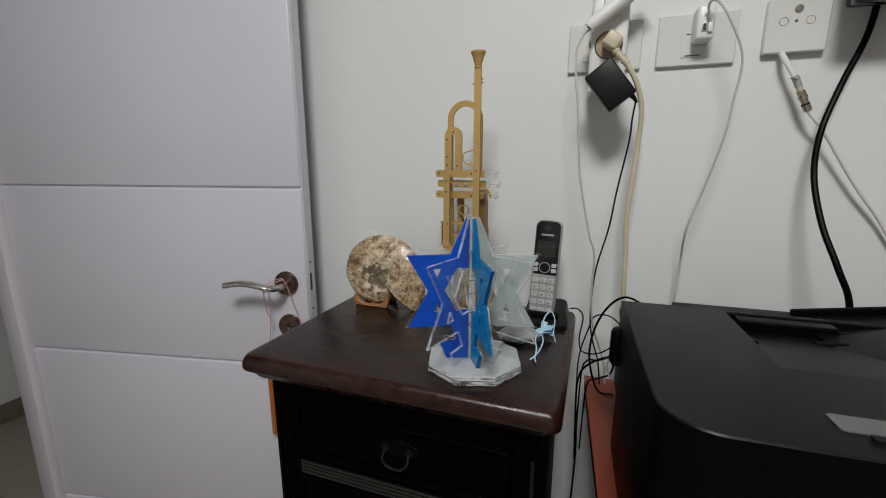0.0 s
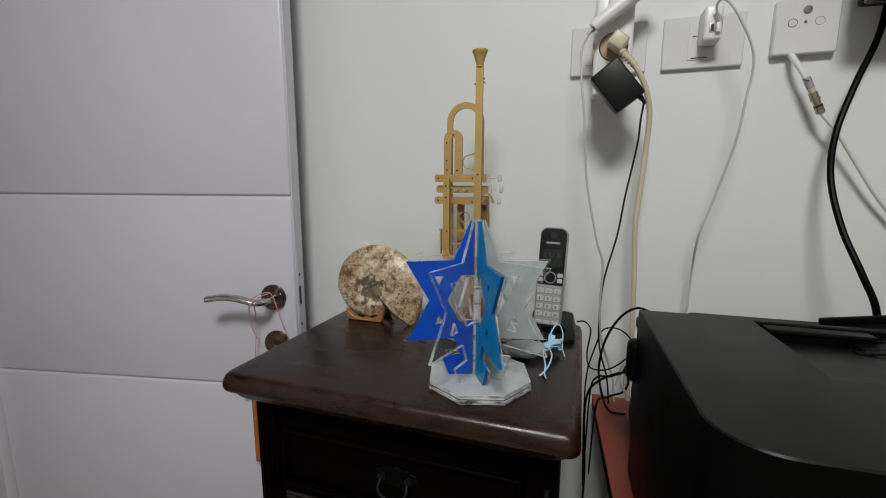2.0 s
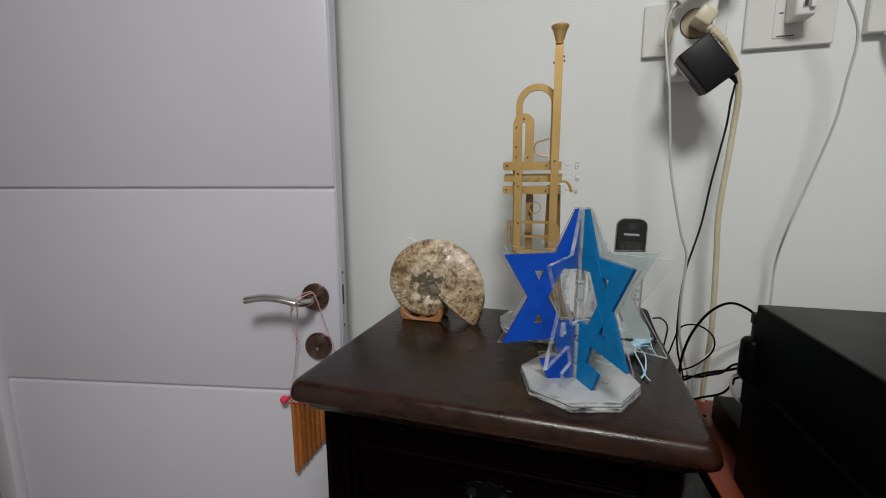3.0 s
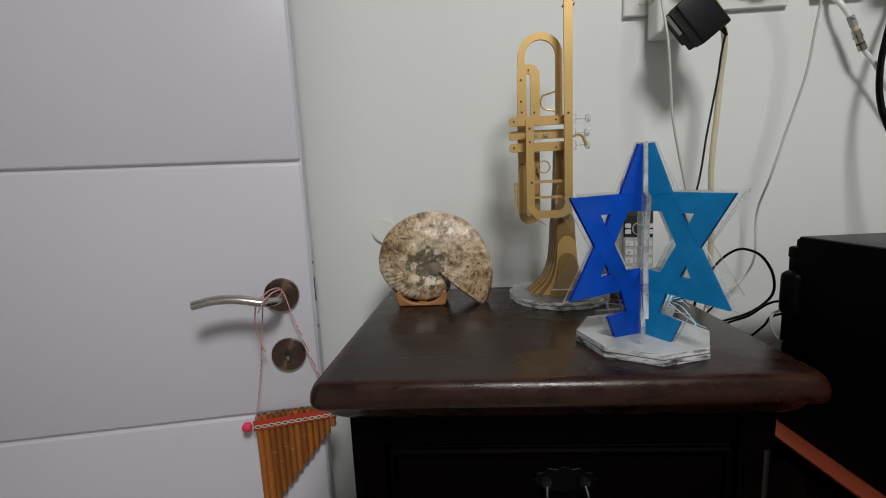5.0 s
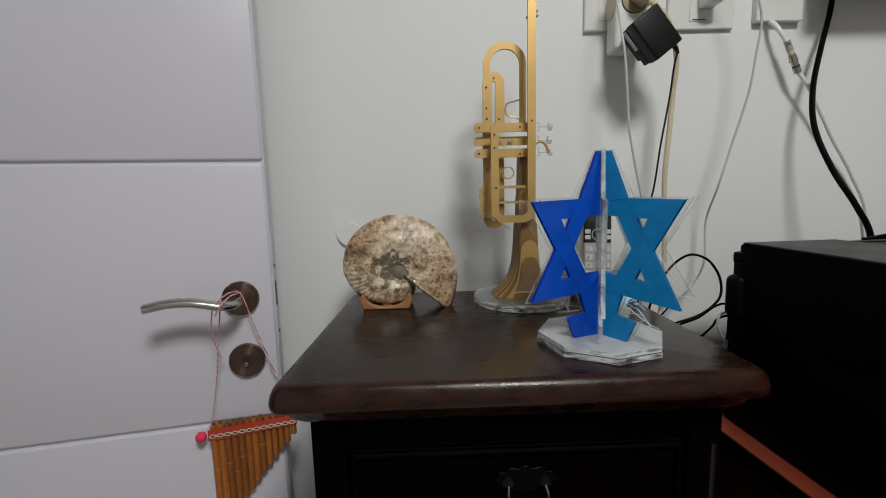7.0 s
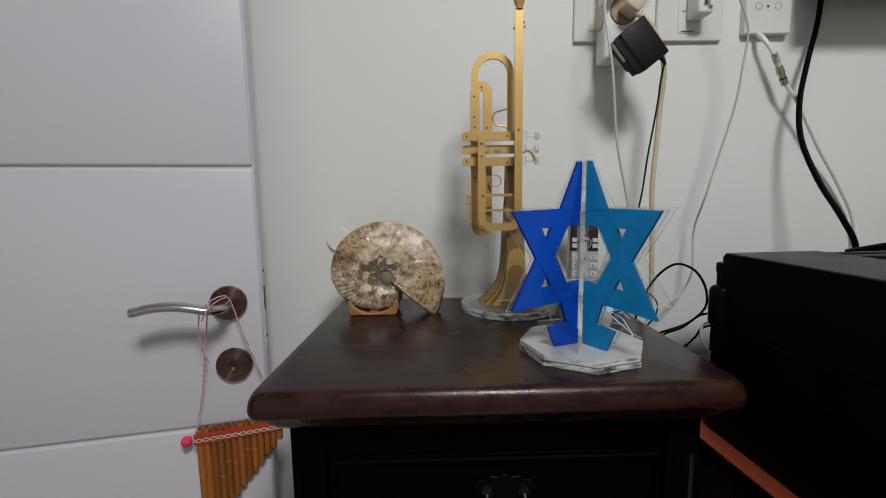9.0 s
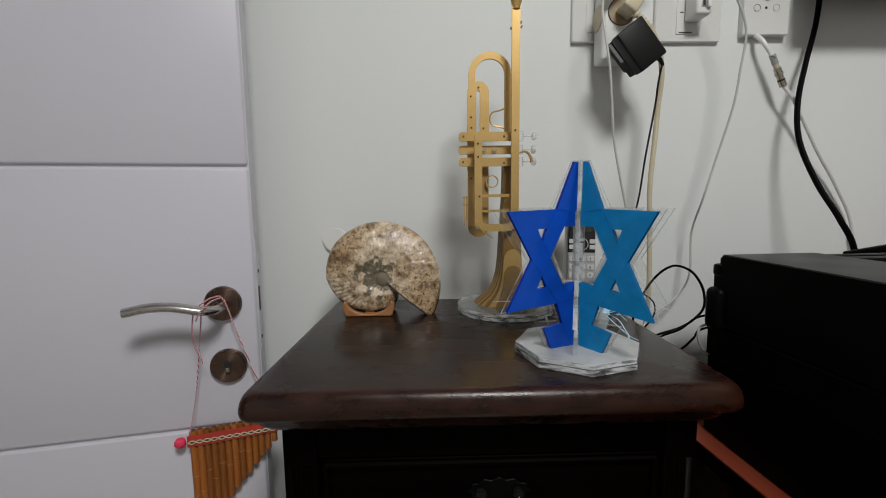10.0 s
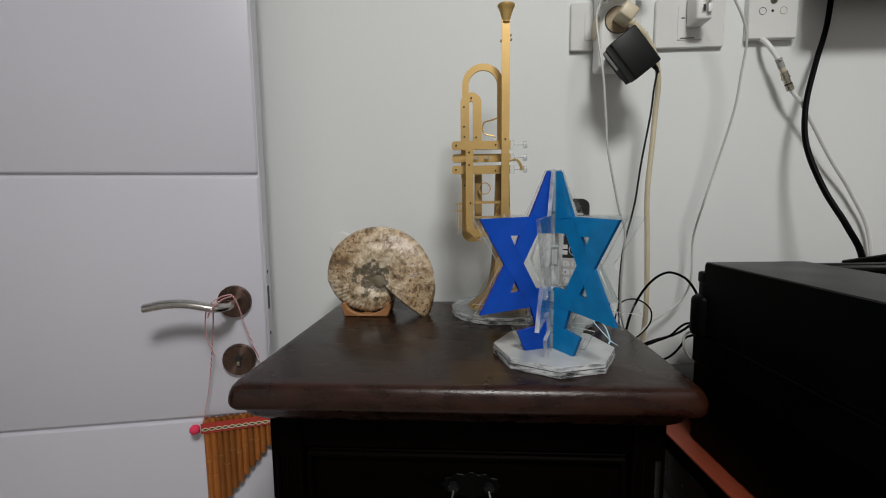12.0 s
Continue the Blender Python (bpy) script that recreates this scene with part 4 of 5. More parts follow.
cut(bar(200, 948, 342, 962, 3), 2, name="brace")
cut(bar(200, 1024, 342, 1036, 3), 2.1, name="brace")
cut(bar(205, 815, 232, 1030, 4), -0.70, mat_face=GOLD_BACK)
ring_out = [(253 + 31 * math.cos(2 * math.pi * k / 28), 885 + 31 * math.sin(2 * math.pi * k / 28)) for k in range(28)]
ring_in = [(253 + 26 * math.cos(2 * math.pi * k / 28), 885 + 26 * math.sin(2 * math.pi * k / 28)) for k in range(28)]
cut(ring_out, 0.2, (ring_in,), name="finger_ring")
hook = tube([at(x, z, -0.3) for x, z in ((312, 536), (285, 545), (255, 553), (243, 570), (243, 598), (262, 616), (290, 621), (310, 630))], 0.0012, 6, 5)
part("thumb_hook", hook, GOLD, trumpet)
hook2 = tube([at(x, z, 2.6) for x, z in ((378, 752), (400, 744), (420, 750), (434, 772), (442, 797))], (0.0012, 0.0024), 6, 5)
part("finger_hook", hook2, GOLD, trumpet)
cut(bar(112, 958, 118, 1105, 2), 0, name="water_key")
cut(bar(124, 955, 130, 1075, 2), 0.06, name="water_key")
for z in (962, 998):
    cut(bar(108, z - 5, 140, z + 3, 2), 0.14, name="water_key")
part("spit_valve", tube([at(165, 1092, 3, -0.002), at(185, 1108, 3, -0.003), at(205, 1130, 3, -0.003), at(250, 1162, 3, -0.003)], (0.0022, 0.0006), 6, 4), GOLD, trumpet)
part("spit_valve_pad", disc(0.004, 0.006, pose(*at(178, 1095, 3, 0.001), 90, 0, 0), sides=14, bevel=0.001), GOLD, trumpet)
mouth = bmesh.new()
prof_m = [(0.0060, 1.4530), (0.0052, 1.4545), (0.0060, 1.4575), (0.0084, 1.4660), (0.0106, 1.4725), (0.0122, 1.4745), (0.0122, 1.4775), (0.0108, 1.4785), (0.0080, 1.4740), (0.0020, 1.4660)]
ringm = [[mouth.verts.new((at(359, 30, 3)[0] + r * math.cos(2 * math.pi * k / 24), LY(3) + 0.002 + 0.8 * r * math.sin(2 * math.pi * k / 24), 1.19 + (z - 1.19) * 0.975)) for k in range(24)] for r, z in prof_m]
for a, b in zip(ringm, ringm[1:]):
    for k in range(24):
        mouth.faces.new((a[k], a[(k + 1) % 24], b[(k + 1) % 24], b[k]))
mouth.faces.new(ringm[0])
mouth.faces.new(ringm[-1])
part("mouthpiece", mouth, GOLD, trumpet, "gold mouthpiece")
for x, z in ((336, 175), (382, 150), (384, 170), (338, 55), (380, 58)):
    part("collar", disc(0.0013, 0.005, pose(*at(x, z, 3, 0.004), 90, 0, 0), sides=10), GOLD_DARK, trumpet)
for x, z, n in ((186, 436, 0), (150, 478, 0), (150, 575, 0), (152, 625, 0), (210, 628, 0), (112, 668, 1), (308, 668, 1), (358, 643, 3), (180, 705, 3), (180, 768, 3), (308, 796, 1), (110, 790, 1), (150, 868, -0.84), (186, 958, 3)):
    part("screw", disc(0.0013, 0.0016, pose(*at(x, z, n, 0.0004), 90, 0, 0), sides=10), SLOT, trumpet)
for x, z, n in ((358, 665, 3), (180, 725, 3), (180, 790, 3), (150, 660, 1), (330, 668, 1), (330, 796, 1), (155, 625, 0)):
    part("spacer", disc(0.0016, LY(-1.2) - LY(n) - 0.002, pose(*at(x, z, n, 0.002), -90, 0, 0), sides=10), GOLD_DARK, trumpet)
for z0, z1 in ((0.0003, 0.0062), (0.0064, 0.0124)):
    ring = [(0.0745 * math.cos(2 * math.pi * k / 72), 0.0745 * math.sin(2 * math.pi * k / 72)) for k in range(72)]
    part("base_disc", slab(ring, z1 - z0, m=Matrix.Translation((0.436, -0.124, TOP + z1)) @ Matrix.Rotation(radians(-90), 4, "X"), bevel=0.0006, side=1), FROST_CLEAR, trumpet, "thick clear acrylic disc", False, (CUT_EDGE,))


def plan(outline, z0, z1, bevel=0.0, bm=None, side=None):
    """A flat-topped block from an outline in x, y between two heights."""
    return slab(outline, z1 - z0, m=Matrix.Translation((0, 0, z1)) @ Matrix.Rotation(radians(-90), 4, "X"), bevel=bevel, bm=bm, side=side)


def lettering(text, size, m, material, parent, name="lettering", deep=0.0002):
    cu = bpy.data.curves.new("tmp_text", "FONT")
    cu.body, cu.size, cu.extrude, cu.align_x, cu.align_y = text, size, deep, "CENTER", "CENTER"
    cu.resolution_u = 2
    ob = bpy.data.objects.new("tmp_text", cu)
    me = bpy.data.meshes.new_from_object(ob)
    bm = bmesh.new()
    bm.from_mesh(me)
    bpy.data.objects.remove(ob)
    bpy.data.curves.remove(cu)
    bpy.data.meshes.remove(me)
    bm.transform(m)
    return part(name, bm, material, parent, "", False)


# ---- cordless phone in its cradle ----
PM = Matrix.Translation((0.5555, -0.122, 1.0285)) @ Matrix.Rotation(radians(-4), 4, "Z") @ Matrix.Rotation(radians(-7), 4, "X") @ Matrix.Rotation(radians(1.5), 4, "Y")
phone = thing("cordless_phone", (0.5585, -0.12, TOP + 0.012), "black and silver cordless telephone handset standing in its charger", "telephone")
PW, PH = 0.0228, 0.171
body_out = rounded(-PW, 0, PW, PH, 0.013, 6)
part("back_shell", slab(body_out, 0.020, (), PM @ Matrix.Translation((0, -0.004, 0)), bevel=0.005), SILVER_PL, phone, "silver plastic shell")
part("face_upper", slab(rounded(-PW + 0.0018, 0.0745, PW - 0.0018, PH - 0.0018, 0.011, 6, (0, 0, 1, 1)), 0.006, (), PM @ Matrix.Translation((0, -0.0075, 0)), bevel=0.0016), GLOSS_BLACK, phone, "glossy black upper face")
part("face_lower", slab(rounded(-PW + 0.0018, 0.0018, PW - 0.0018, 0.0743, 0.010, 6, (1, 1, 0, 0)), 0.006, (), PM @ Matrix.Translation((0, -0.0072, 0)), bevel=0.0014), SILVER_PL, phone)
part("screen", slab(rounded(-0.0165, 0.107, 0.0165, 0.134, 0.0015, 3), 0.0006, (), PM @ Matrix.Translation((0, -0.0079, 0))), LCD, phone, "dark grey-green screen")
for k, w in enumerate((0.004, 0.005, 0.003, 0.006)):
    part("screen_bar", slab(rounded(-0.013 + k * 0.0068, 0.121, -0.013 + k * 0.0068 + w, 0.129, 0.0003, 2), 0.0003, (), PM @ Matrix.Translation((0, -0.0081, 0))), SLOT, phone)
part("maker_bar", slab(rounded(-0.011, 0.1435, 0.011, 0.1468, 0.0004, 2), 0.0003, (), PM @ Matrix.Translation((0, -0.0077, 0))), SILVER_PL, phone)
part("earpiece", disc(0.0055, 0.0006, PM @ pose(0, -0.0072, 0.158, 90, 0, 0), sides=20), SLOT, phone)
part("nav_ring", disc(0.0098, 0.0016, PM @ pose(0, -0.0072, 0.0875, 90, 0, 0), sides=28, bevel=0.0004), SILVER_PL, phone)
part("nav_disc", disc(0.0084, 0.0022, PM @ pose(0, -0.0072, 0.0875, 90, 0, 0), sides=28, bevel=0.0005), GLOSS_BLACK, phone)
for sx in (-1, 1):
    for zz in (0.083, 0.092):
        part("soft_key", slab(rounded(sx * 0.0158 - 0.0042, zz - 0.0034, sx * 0.0158 + 0.0042, zz + 0.0034, 0.001, 3), 0.0014, (), PM @ Matrix.Translation((0, -0.0088, 0)), bevel=0.0003), KEY_PL, phone)
digits = "123456789*0#"
for i in range(12):
    kx, kz = (-0.0138, 0, 0.0138)[i % 3], 0.0645 - 0.0130 * (i // 3)
    kb = part("key", slab(rounded(kx - 0.0056, kz - 0.0042, kx + 0.0056, kz + 0.0042, 0.0018, 3), 0.0016, (), PM @ Matrix.Translation((0, -0.0085, 0)), bevel=0.0004), KEY_PL, phone)
    lettering(digits[i], 0.0062, PM @ Matrix.Translation((kx - 0.001, -0.0088, kz)) @ Matrix.Rotation(radians(90), 4, "X"), SLOT, kb)
for i in range(3):
    part("key", slab(rounded((-0.0138, 0, 0.0138)[i] - 0.0056, 0.0095, (-0.0138, 0, 0.0138)[i] + 0.0056, 0.0150, 0.0018, 3), 0.0016, (), PM @ Matrix.Translation((0, -0.0085, 0)), bevel=0.0004), KEY_PL, phone)
cradle = thing("phone_charger", (0.565, -0.105, TOP), "black plastic phone charger cradle", "charger")
cr = bmesh.new()
low = rounded(0.522, -0.152, 0.603, -0.060, 0.014, 4)
high = rounded(0.529, -0.118, 0.598, -0.066, 0.012, 4)
l0 = [cr.verts.new((x, y, TOP + 0.0003)) for x, y in low]
l1 = [cr.verts.new((x, y, TOP + 0.008)) for x, y in low]
l2 = [cr.verts.new((x, y, TOP + 0.026 + (y + 0.09) * 0.15)) for x, y in high]
for a, b in ((l0, l1), (l1, l2)):
    for k in range(len(a)):
        cr.faces.new((a[k], a[(k + 1) % len(a)], b[(k + 1) % len(b)], b[k]))
cr.faces.new(l0)
cr.faces.new(l2)
part("cradle", cr, CHARCOAL_PL, cradle)
part("well", box((0.531, -0.139, TOP + 0.004), (0.587, -0.108, TOP + 0.0225), 0.004), BLACK_PL, cradle)

# ---- organza pouch ----
pouch = thing("gift_pouch", (0.535, -0.215, TOP), "small grey organza pouch tied with a pale blue ribbon", "pouch")
pb = bmesh.new()
bmesh.ops.create_icosphere(pb, subdivisions=4, radius=1)
for v in pb.verts:
    w = v.co.copy()
    neck = 1 - 0.62 * max(0, w.x) ** 2
    v.co = Vector((w.x * 0.036, w.y * 0.024 * neck, max(-0.0095, w.z * 0.011 * neck))) * (1 + 0.13 * noise.noise(w * 3.2))
    v.co.z = max(v.co.z, -0.0098)
pb.transform(Matrix.Translation((0.534, -0.212, TOP + 0.0100)) @ Matrix.Rotation(radians(24), 4, "Z"))
part("bag", pb, ORGANZA, pouch)
part("filling", box((0.512, -0.232, TOP + 0.0006), (0.543, -0.208, TOP + 0.010), 0.004), FROST, pouch)
fr = bmesh.new()
RX, RY = 0.564, -0.199
for k in range(9):
    a = radians(-35 + 14 * k)
    tube([(RX, RY, TOP + 0.010), (RX + 0.010 * math.cos(a), RY + 0.010 * math.sin(a) + 0.003, TOP + 0.013 + 0.004 * math.sin(k * 2.1)), (RX + 0.020 * math.cos(a), RY + 0.018 * math.sin(a) + 0.006, TOP + 0.015 + 0.008 * math.sin(k * 2.6))], (0.0018, 0.0052), 6, 4, fr, flat=0.35)
part("ruffle", fr, RIBBON, pouch)
knot = bmesh.new()
bmesh.ops.create_icosphere(knot, subdivisions=3, radius=1)
for v in knot.verts:
    v.co = Vector((v.co.x * 0.0075, v.co.y * 0.007, v.co.z * 0.006)) * (1 + 0.35 * noise.noise(v.co * 2.4))
knot.transform(Matrix.Translation((RX, RY, TOP + 0.0125)))
part("knot", knot, RIBBON, pouch)
for pts in ([(RX, RY, TOP + 0.012), (RX + 0.004, RY + 0.02, TOP + 0.03), (RX + 0.012, RY + 0.04, TOP + 0.036), (RX + 0.020, RY + 0.03, TOP + 0.026), (RX + 0.021, RY + 0.005, TOP + 0.012), (RX + 0.026, RY - 0.012, TOP + 0.004)],
            [(RX, RY, TOP + 0.012), (RX - 0.004, RY - 0.025, TOP + 0.012), (RX + 0.001, RY - 0.05, TOP + 0.005), (RX + 0.002, RY - 0.075, TOP + 0.003), (RX + 0.005, RY - 0.088, TOP + 0.0026)],
            [(RX + 0.001, RY, TOP + 0.012), (RX + 0.008, RY - 0.025, TOP + 0.010), (RX + 0.006, RY - 0.05, TOP + 0.005), (RX + 0.001, RY - 0.072, TOP + 0.0036), (RX - 0.004, RY - 0.083, TOP + 0.0026)]):
    part("ribbon", tube(pts, 0.0011, 6, 6, flat=0.4), RIBBON, pouch)

# ---- sockets on the wall ----
def socket_plate(x0, x1, z0, z1, deep, label):
    th = thing("socket_plate", ((x0 + x1) / 2, 0, (z0 + z1) / 2), label, "wall socket", "wall socket plates")
    part("frame", slab(rounded(x0, z0, x1, z1, 0.003, 3), deep, (), Matrix.Translation((0, -deep, 0)), bevel=0.0016), PLATE_PL, th)
    return th


sp1 = socket_plate(0.570, 0.691, 1.457, 1.538, 0.008, "white plastic wall socket plate behind the plug adapter")
part("module", slab(rounded(0.594, 1.474, 0.667, 1.521, 0.002, 3), 0.0012, (), Matrix.Translation((0, -0.0092, 0))), PLATE_PL, sp1)
sp2 = socket_plate(0.715, 0.831, 1.457, 1.538, 0.008, "white plastic wall socket plate with a small charger")
mod = part("module", slab(rounded(0.752, 1.470, 0.794, 1.527, 0.0015, 3), 0.0014, (), Matrix.Translation((0, -0.0094, 0))), PLATE_PL, sp2)
part("seam", box((0.757, -0.0102, 1.4718), (0.780, -0.0088, 1.4732)), SLOT, mod)
part("seam", box((0.7575, -0.0102, 1.505), (0.763, -0.0088, 1.5064)), SLOT, mod)
sp3 = socket_plate(0.867, 0.948, 1.466, 1.545, 0.014, "white square antenna outlet with a screw and two round ports")
part("screw", disc(0.0058, 0.002, pose(0.906, -0.0135, 1.528, 90, 0, 0), sides=16, bevel=0.0005), BRASS, sp3)
part("screw", disc(0.0022, 0.001, pose(0.905, -0.0136, 1.511, 90, 0, 0), sides=12), BRASS, sp3)
for xx in (0.889, 0.923):
    ringb = tube([(xx + 0.0058 * math.cos(2 * math.pi * k / 24), -0.0142, 1.511 + 0.0058 * math.sin(2 * math.pi * k / 24)) for k in range(25)], 0.0004, 5, 0)
    part("port_ring", ringb, SLOT if xx < 0.9 else TAN_PL, sp3)

# adapter block with plug
tap = thing("plug_adapter", (0.633, -0.03, 1.49), "white multi-way plug adapter on the wall socket", "adapter")
part("block", box((0.607, -0.050, 1.414), (0.666, -0.0095, 1.575), 0.006, 3), WHITE_PL, tap)
part("socket_well", disc(0.0212, 0.0016, pose(0.637, -0.0496, 1.490, 90, 0, 0), sides=36, bevel=0.0005), TAN_PL, tap, "tan round socket")
part("well_ring", tube([(0.637 + 0.0214 * math.cos(2 * math.pi * k / 36), -0.0508, 1.490 + 0.0214 * math.sin(2 * math.pi * k / 36)) for k in range(37)], 0.0007, 5, 0), SLOT, tap)
part("side_socket", disc(0.0205, 0.003, pose(0.6083, -0.029, 1.487, 0, -90, 0), sides=32, bevel=0.001), CREAM_PL, tap, "cream side socket")
part("rocker", box((0.648, -0.053, 1.546), (0.656, -0.0498, 1.556), 0.001), WHITE_PL, tap)
plug = thing("beige_plug", (0.643, -0.06, 1.487), "cream mains plug with a ribbed cable sleeve", "plug")
plug_m = Matrix.Translation((0.6425, -0.0515, 1.4905)) @ Matrix.Rotation(radians(35), 4, "Y")
part("plug_body", box((-0.0125, -0.034, -0.0115), (0.0125, 0.0, 0.0115), 0.0035, 3, m=plug_m), CREAM_PL, plug)
for k in range(5):
    part("sleeve_rib", disc(0.0068 - 0.0003 * k, 0.0034, Matrix.Translation((0.6480 + 0.0042 * k, -0.0790 - 0.0022 * k, 1.4740 - 0.0052 * k)) @ Matrix.Rotation(radians(141), 4, "Y"), sides=14, bevel=0.0006), CREAM_PL, plug)
BEIGE = [(0.646, -0.078, 1.477), (0.666, -0.088, 1.451), (0.683, -0.086, 1.421), (0.694, -0.078, 1.383), (0.6945, -0.070, 1.335), (0.692, -0.070, 1.288), (0.687, -0.070, 1.205), (0.691, -0.068, 1.128), (0.695, -0.066, 1.019), (0.697, -0.05, 0.93), (0.70, -0.04, 0.86), (0.70, -0.04, 0.70)]
part("cable", tube(BEIGE, 0.0042, 10, 8), CREAM_PL, plug, "thick beige mains cable")

night = thing("stick_charger", (0.64, -0.075, 1.545), "white elongated charger plugged into the adapter with a thin cable", "charger")
part("charger_body", tube([(0.605, -0.0745, 1.513), (0.611, -0.0745, 1.519), (0.640, -0.073, 1.541), (0.668, -0.070, 1.562), (0.69, -0.066, 1.58)], (0.0095, 0.0135), 16, 5), WHITE_PL, night)
part("charger_pin_block", box((0.625, -0.066, 1.535), (0.655, -0.0502, 1.565), 0.004), WHITE_PL, night)
part("cable_boot", tube([(0.6065, -0.0745, 1.5140), (0.600, -0.077, 1.5080), (0.5965, -0.080, 1.502)], (0.0042, 0.0022), 10, 4), SILVER_PL, night)
WHITE_LINE = [(0.5975, -0.079, 1.504), (0.5885, -0.095, 1.475), (0.591, -0.105, 1.43), (0.597, -0.11, 1.384), (0.6025, -0.11, 1.325), (0.608, -0.11, 1.270), (0.628, -0.11, 1.179), (0.639, -0.108, 1.142), (0.639, -0.10, 1.070), (0.645, -0.085, 1.01), (0.660, -0.07, 0.96), (0.672, -0.06, 0.915), (0.68, -0.05, 0.82)]
part("cable", tube(WHITE_LINE, 0.0019, 7, 8), WIRE_PL, night, "thin white cable")

brick = thing("power_brick", (0.64, -0.08, 1.417), "black square power supply plugged into the adapter", "power supply")
bm_m = Matrix.Translation((0.6430, -0.113, 1.4180)) @ Matrix.Rotation(radians(51.7), 4, "Y")
part("brick_front", box((-0.0336, -0.001, -0.0238), (0.0336, 0.022, 0.0238), 0.0028, 3, m=bm_m), CHARCOAL_PL, brick)
part("brick_back", box((-0.0320, 0.0224, -0.0224), (0.0320, 0.042, 0.0224), 0.003, 3, m=bm_m), CHARCOAL_PL, brick)
part("pin_block", box((-0.026, 0.0425, -0.016), (0.022, 0.0615, 0.016), 0.004, 2, m=bm_m), CHARCOAL_PL, brick)
part("rating_label", box((-0.030, 0.025, -0.0236), (0.004, 0.034, -0.0228), m=bm_m), SILVER_PL, brick, "small grey rating label")
part("cable_boot", tube([bm_m @ Vector(q) for q in ((0.0325, 0.014, 0.016), (0.0395, 0.014, 0.0165), (0.0475, 0.015, 0.0155))], (0.0042, 0.0022), 10, 3), CHARCOAL_PL, brick)
BLACK_LINE = [tuple(bm_m @ Vector((0.0445, 0.0148, 0.016))), (0.6805, -0.094, 1.366), (0.679, -0.09, 1.331), (0.667, -0.09, 1.252), (0.659, -0.09, 1.187), (0.643, -0.09, 1.109), (0.640, -0.088, 1.03), (0.646, -0.08, 0.98), (0.660, -0.07, 0.93), (0.668, -0.06, 0.86)]
part("cable", tube(BLACK_LINE, 0.0015, 7, 8), CHARCOAL_PL, brick, "thin black cable")

usb = thing("usb_charger", (0.777, -0.03, 1.512), "small white charger in the wall socket with a thin cable", "charger")
part("charger_body", box((0.7645, -0.046, 1.488), (0.7905, -0.0096, 1.539), 0.005, 3), WHITE_PL, usb)
port = part("port", box((0.772, -0.0468, 1.499), (0.781, -0.0455, 1.513), 0.0005), SILVER_PL, usb)
part("port_slot", box((0.7738, -0.0473, 1.501), (0.7780, -0.0464, 1.511)), SLOT, port)
part("usb_stub", box((0.780, -0.052, 1.4975), (0.7865, -0.0458, 1.512), 0.0015), WHITE_PL, usb)
USB_LINE = [(0.783, -0.05, 1.511), (0.776, -0.060, 1.533), (0.785, -0.070, 1.535), (0.802, -0.080, 1.505), (0.824, -0.081, 1.451), (0.820, -0.080, 1.39), (0.814, -0.077, 1.332), (0.796, -0.070, 1.250), (0.780, -0.068, 1.187), (0.783, -0.036, 1.126), (0.779, -0.044, 1.058), (0.775, -0.030, 1.020), (0.750, -0.035, 0.997), (0.712, -0.055, 0.983), (0.686, -0.07, 0.965), (0.675, -0.07, 0.92)]
part("cable", tube(USB_LINE, 0.0018, 7, 8), WIRE_PL, usb, "thin white cable")

coax = thing("antenna_cable", (0.91, -0.025, 1.43), "white antenna cable with a metal connector hanging from the outlet", "cable")
part("lead_in", tube([(0.893, -0.009, 1.467), (0.895, -0.022, 1.455), (0.903, -0.028, 1.438), (0.910, -0.030, 1.425)], (0.0045, 0.0034), 10, 5), WHITE_PL, coax)
CXM = [Vector((0.909, -0.030, 1.428)), Vector((0.933, -0.030, 1.376))]
for a, b, r, mt in ((0.0, 0.30, 0.0050, SILVER_PL), (0.30, 0.42, 0.0044, CREAM_PL), (0.42, 0.58, 0.0056, BRASS), (0.58, 0.64, 0.0065, BRASS), (0.64, 0.78, 0.0050, BRASS), (0.78, 0.83, 0.0056, SLOT), (0.83, 1.0, 0.0056, BRASS)):
    part("connector_ring", tube([CXM[0].lerp(CXM[1], a), CXM[0].lerp(CXM[1], b)], r, 14, 0), mt, coax)
part("pin", tube([(0.902, -0.036, 1.424), (0.911, -0.036, 1.422)], 0.0008, 6, 0), BRASS, coax)
part("cable", tube([(0.932, -0.030, 1.378), (0.944, -0.032, 1.362), (0.960, -0.030, 1.342), (1.012, -0.022, 1.264), (1.06, -0.015, 1.20), (1.10, -0.012, 1.12), (1.12, -0.012, 0.95)], 0.0032, 10, 6), WHITE_PL, coax)

# ---- television and its cable ----
tv = thing("television", (1.35, -0.06, 1.50), "black flat television hung on the wall", "television")
part("housing", box((0.950, -0.073, 1.514), (1.85, -0.040, 2.03), 0.006, 2), BLACK_PL, tv)
part("bezel", box((0.943, -0.092, 1.507), (1.857, -0.074, 2.038), 0.004, 2), GLOSS_BLACK, tv)
part("screen", box((0.953, -0.0932, 1.519), (1.847, -0.0916, 2.028), 0.0004, 1), GLOSS_BLACK, tv)
part("wall_bracket", box((1.25, -0.040, 1.62), (1.53, -0.0005, 1.92), 0.002), BLACK_PL, tv)
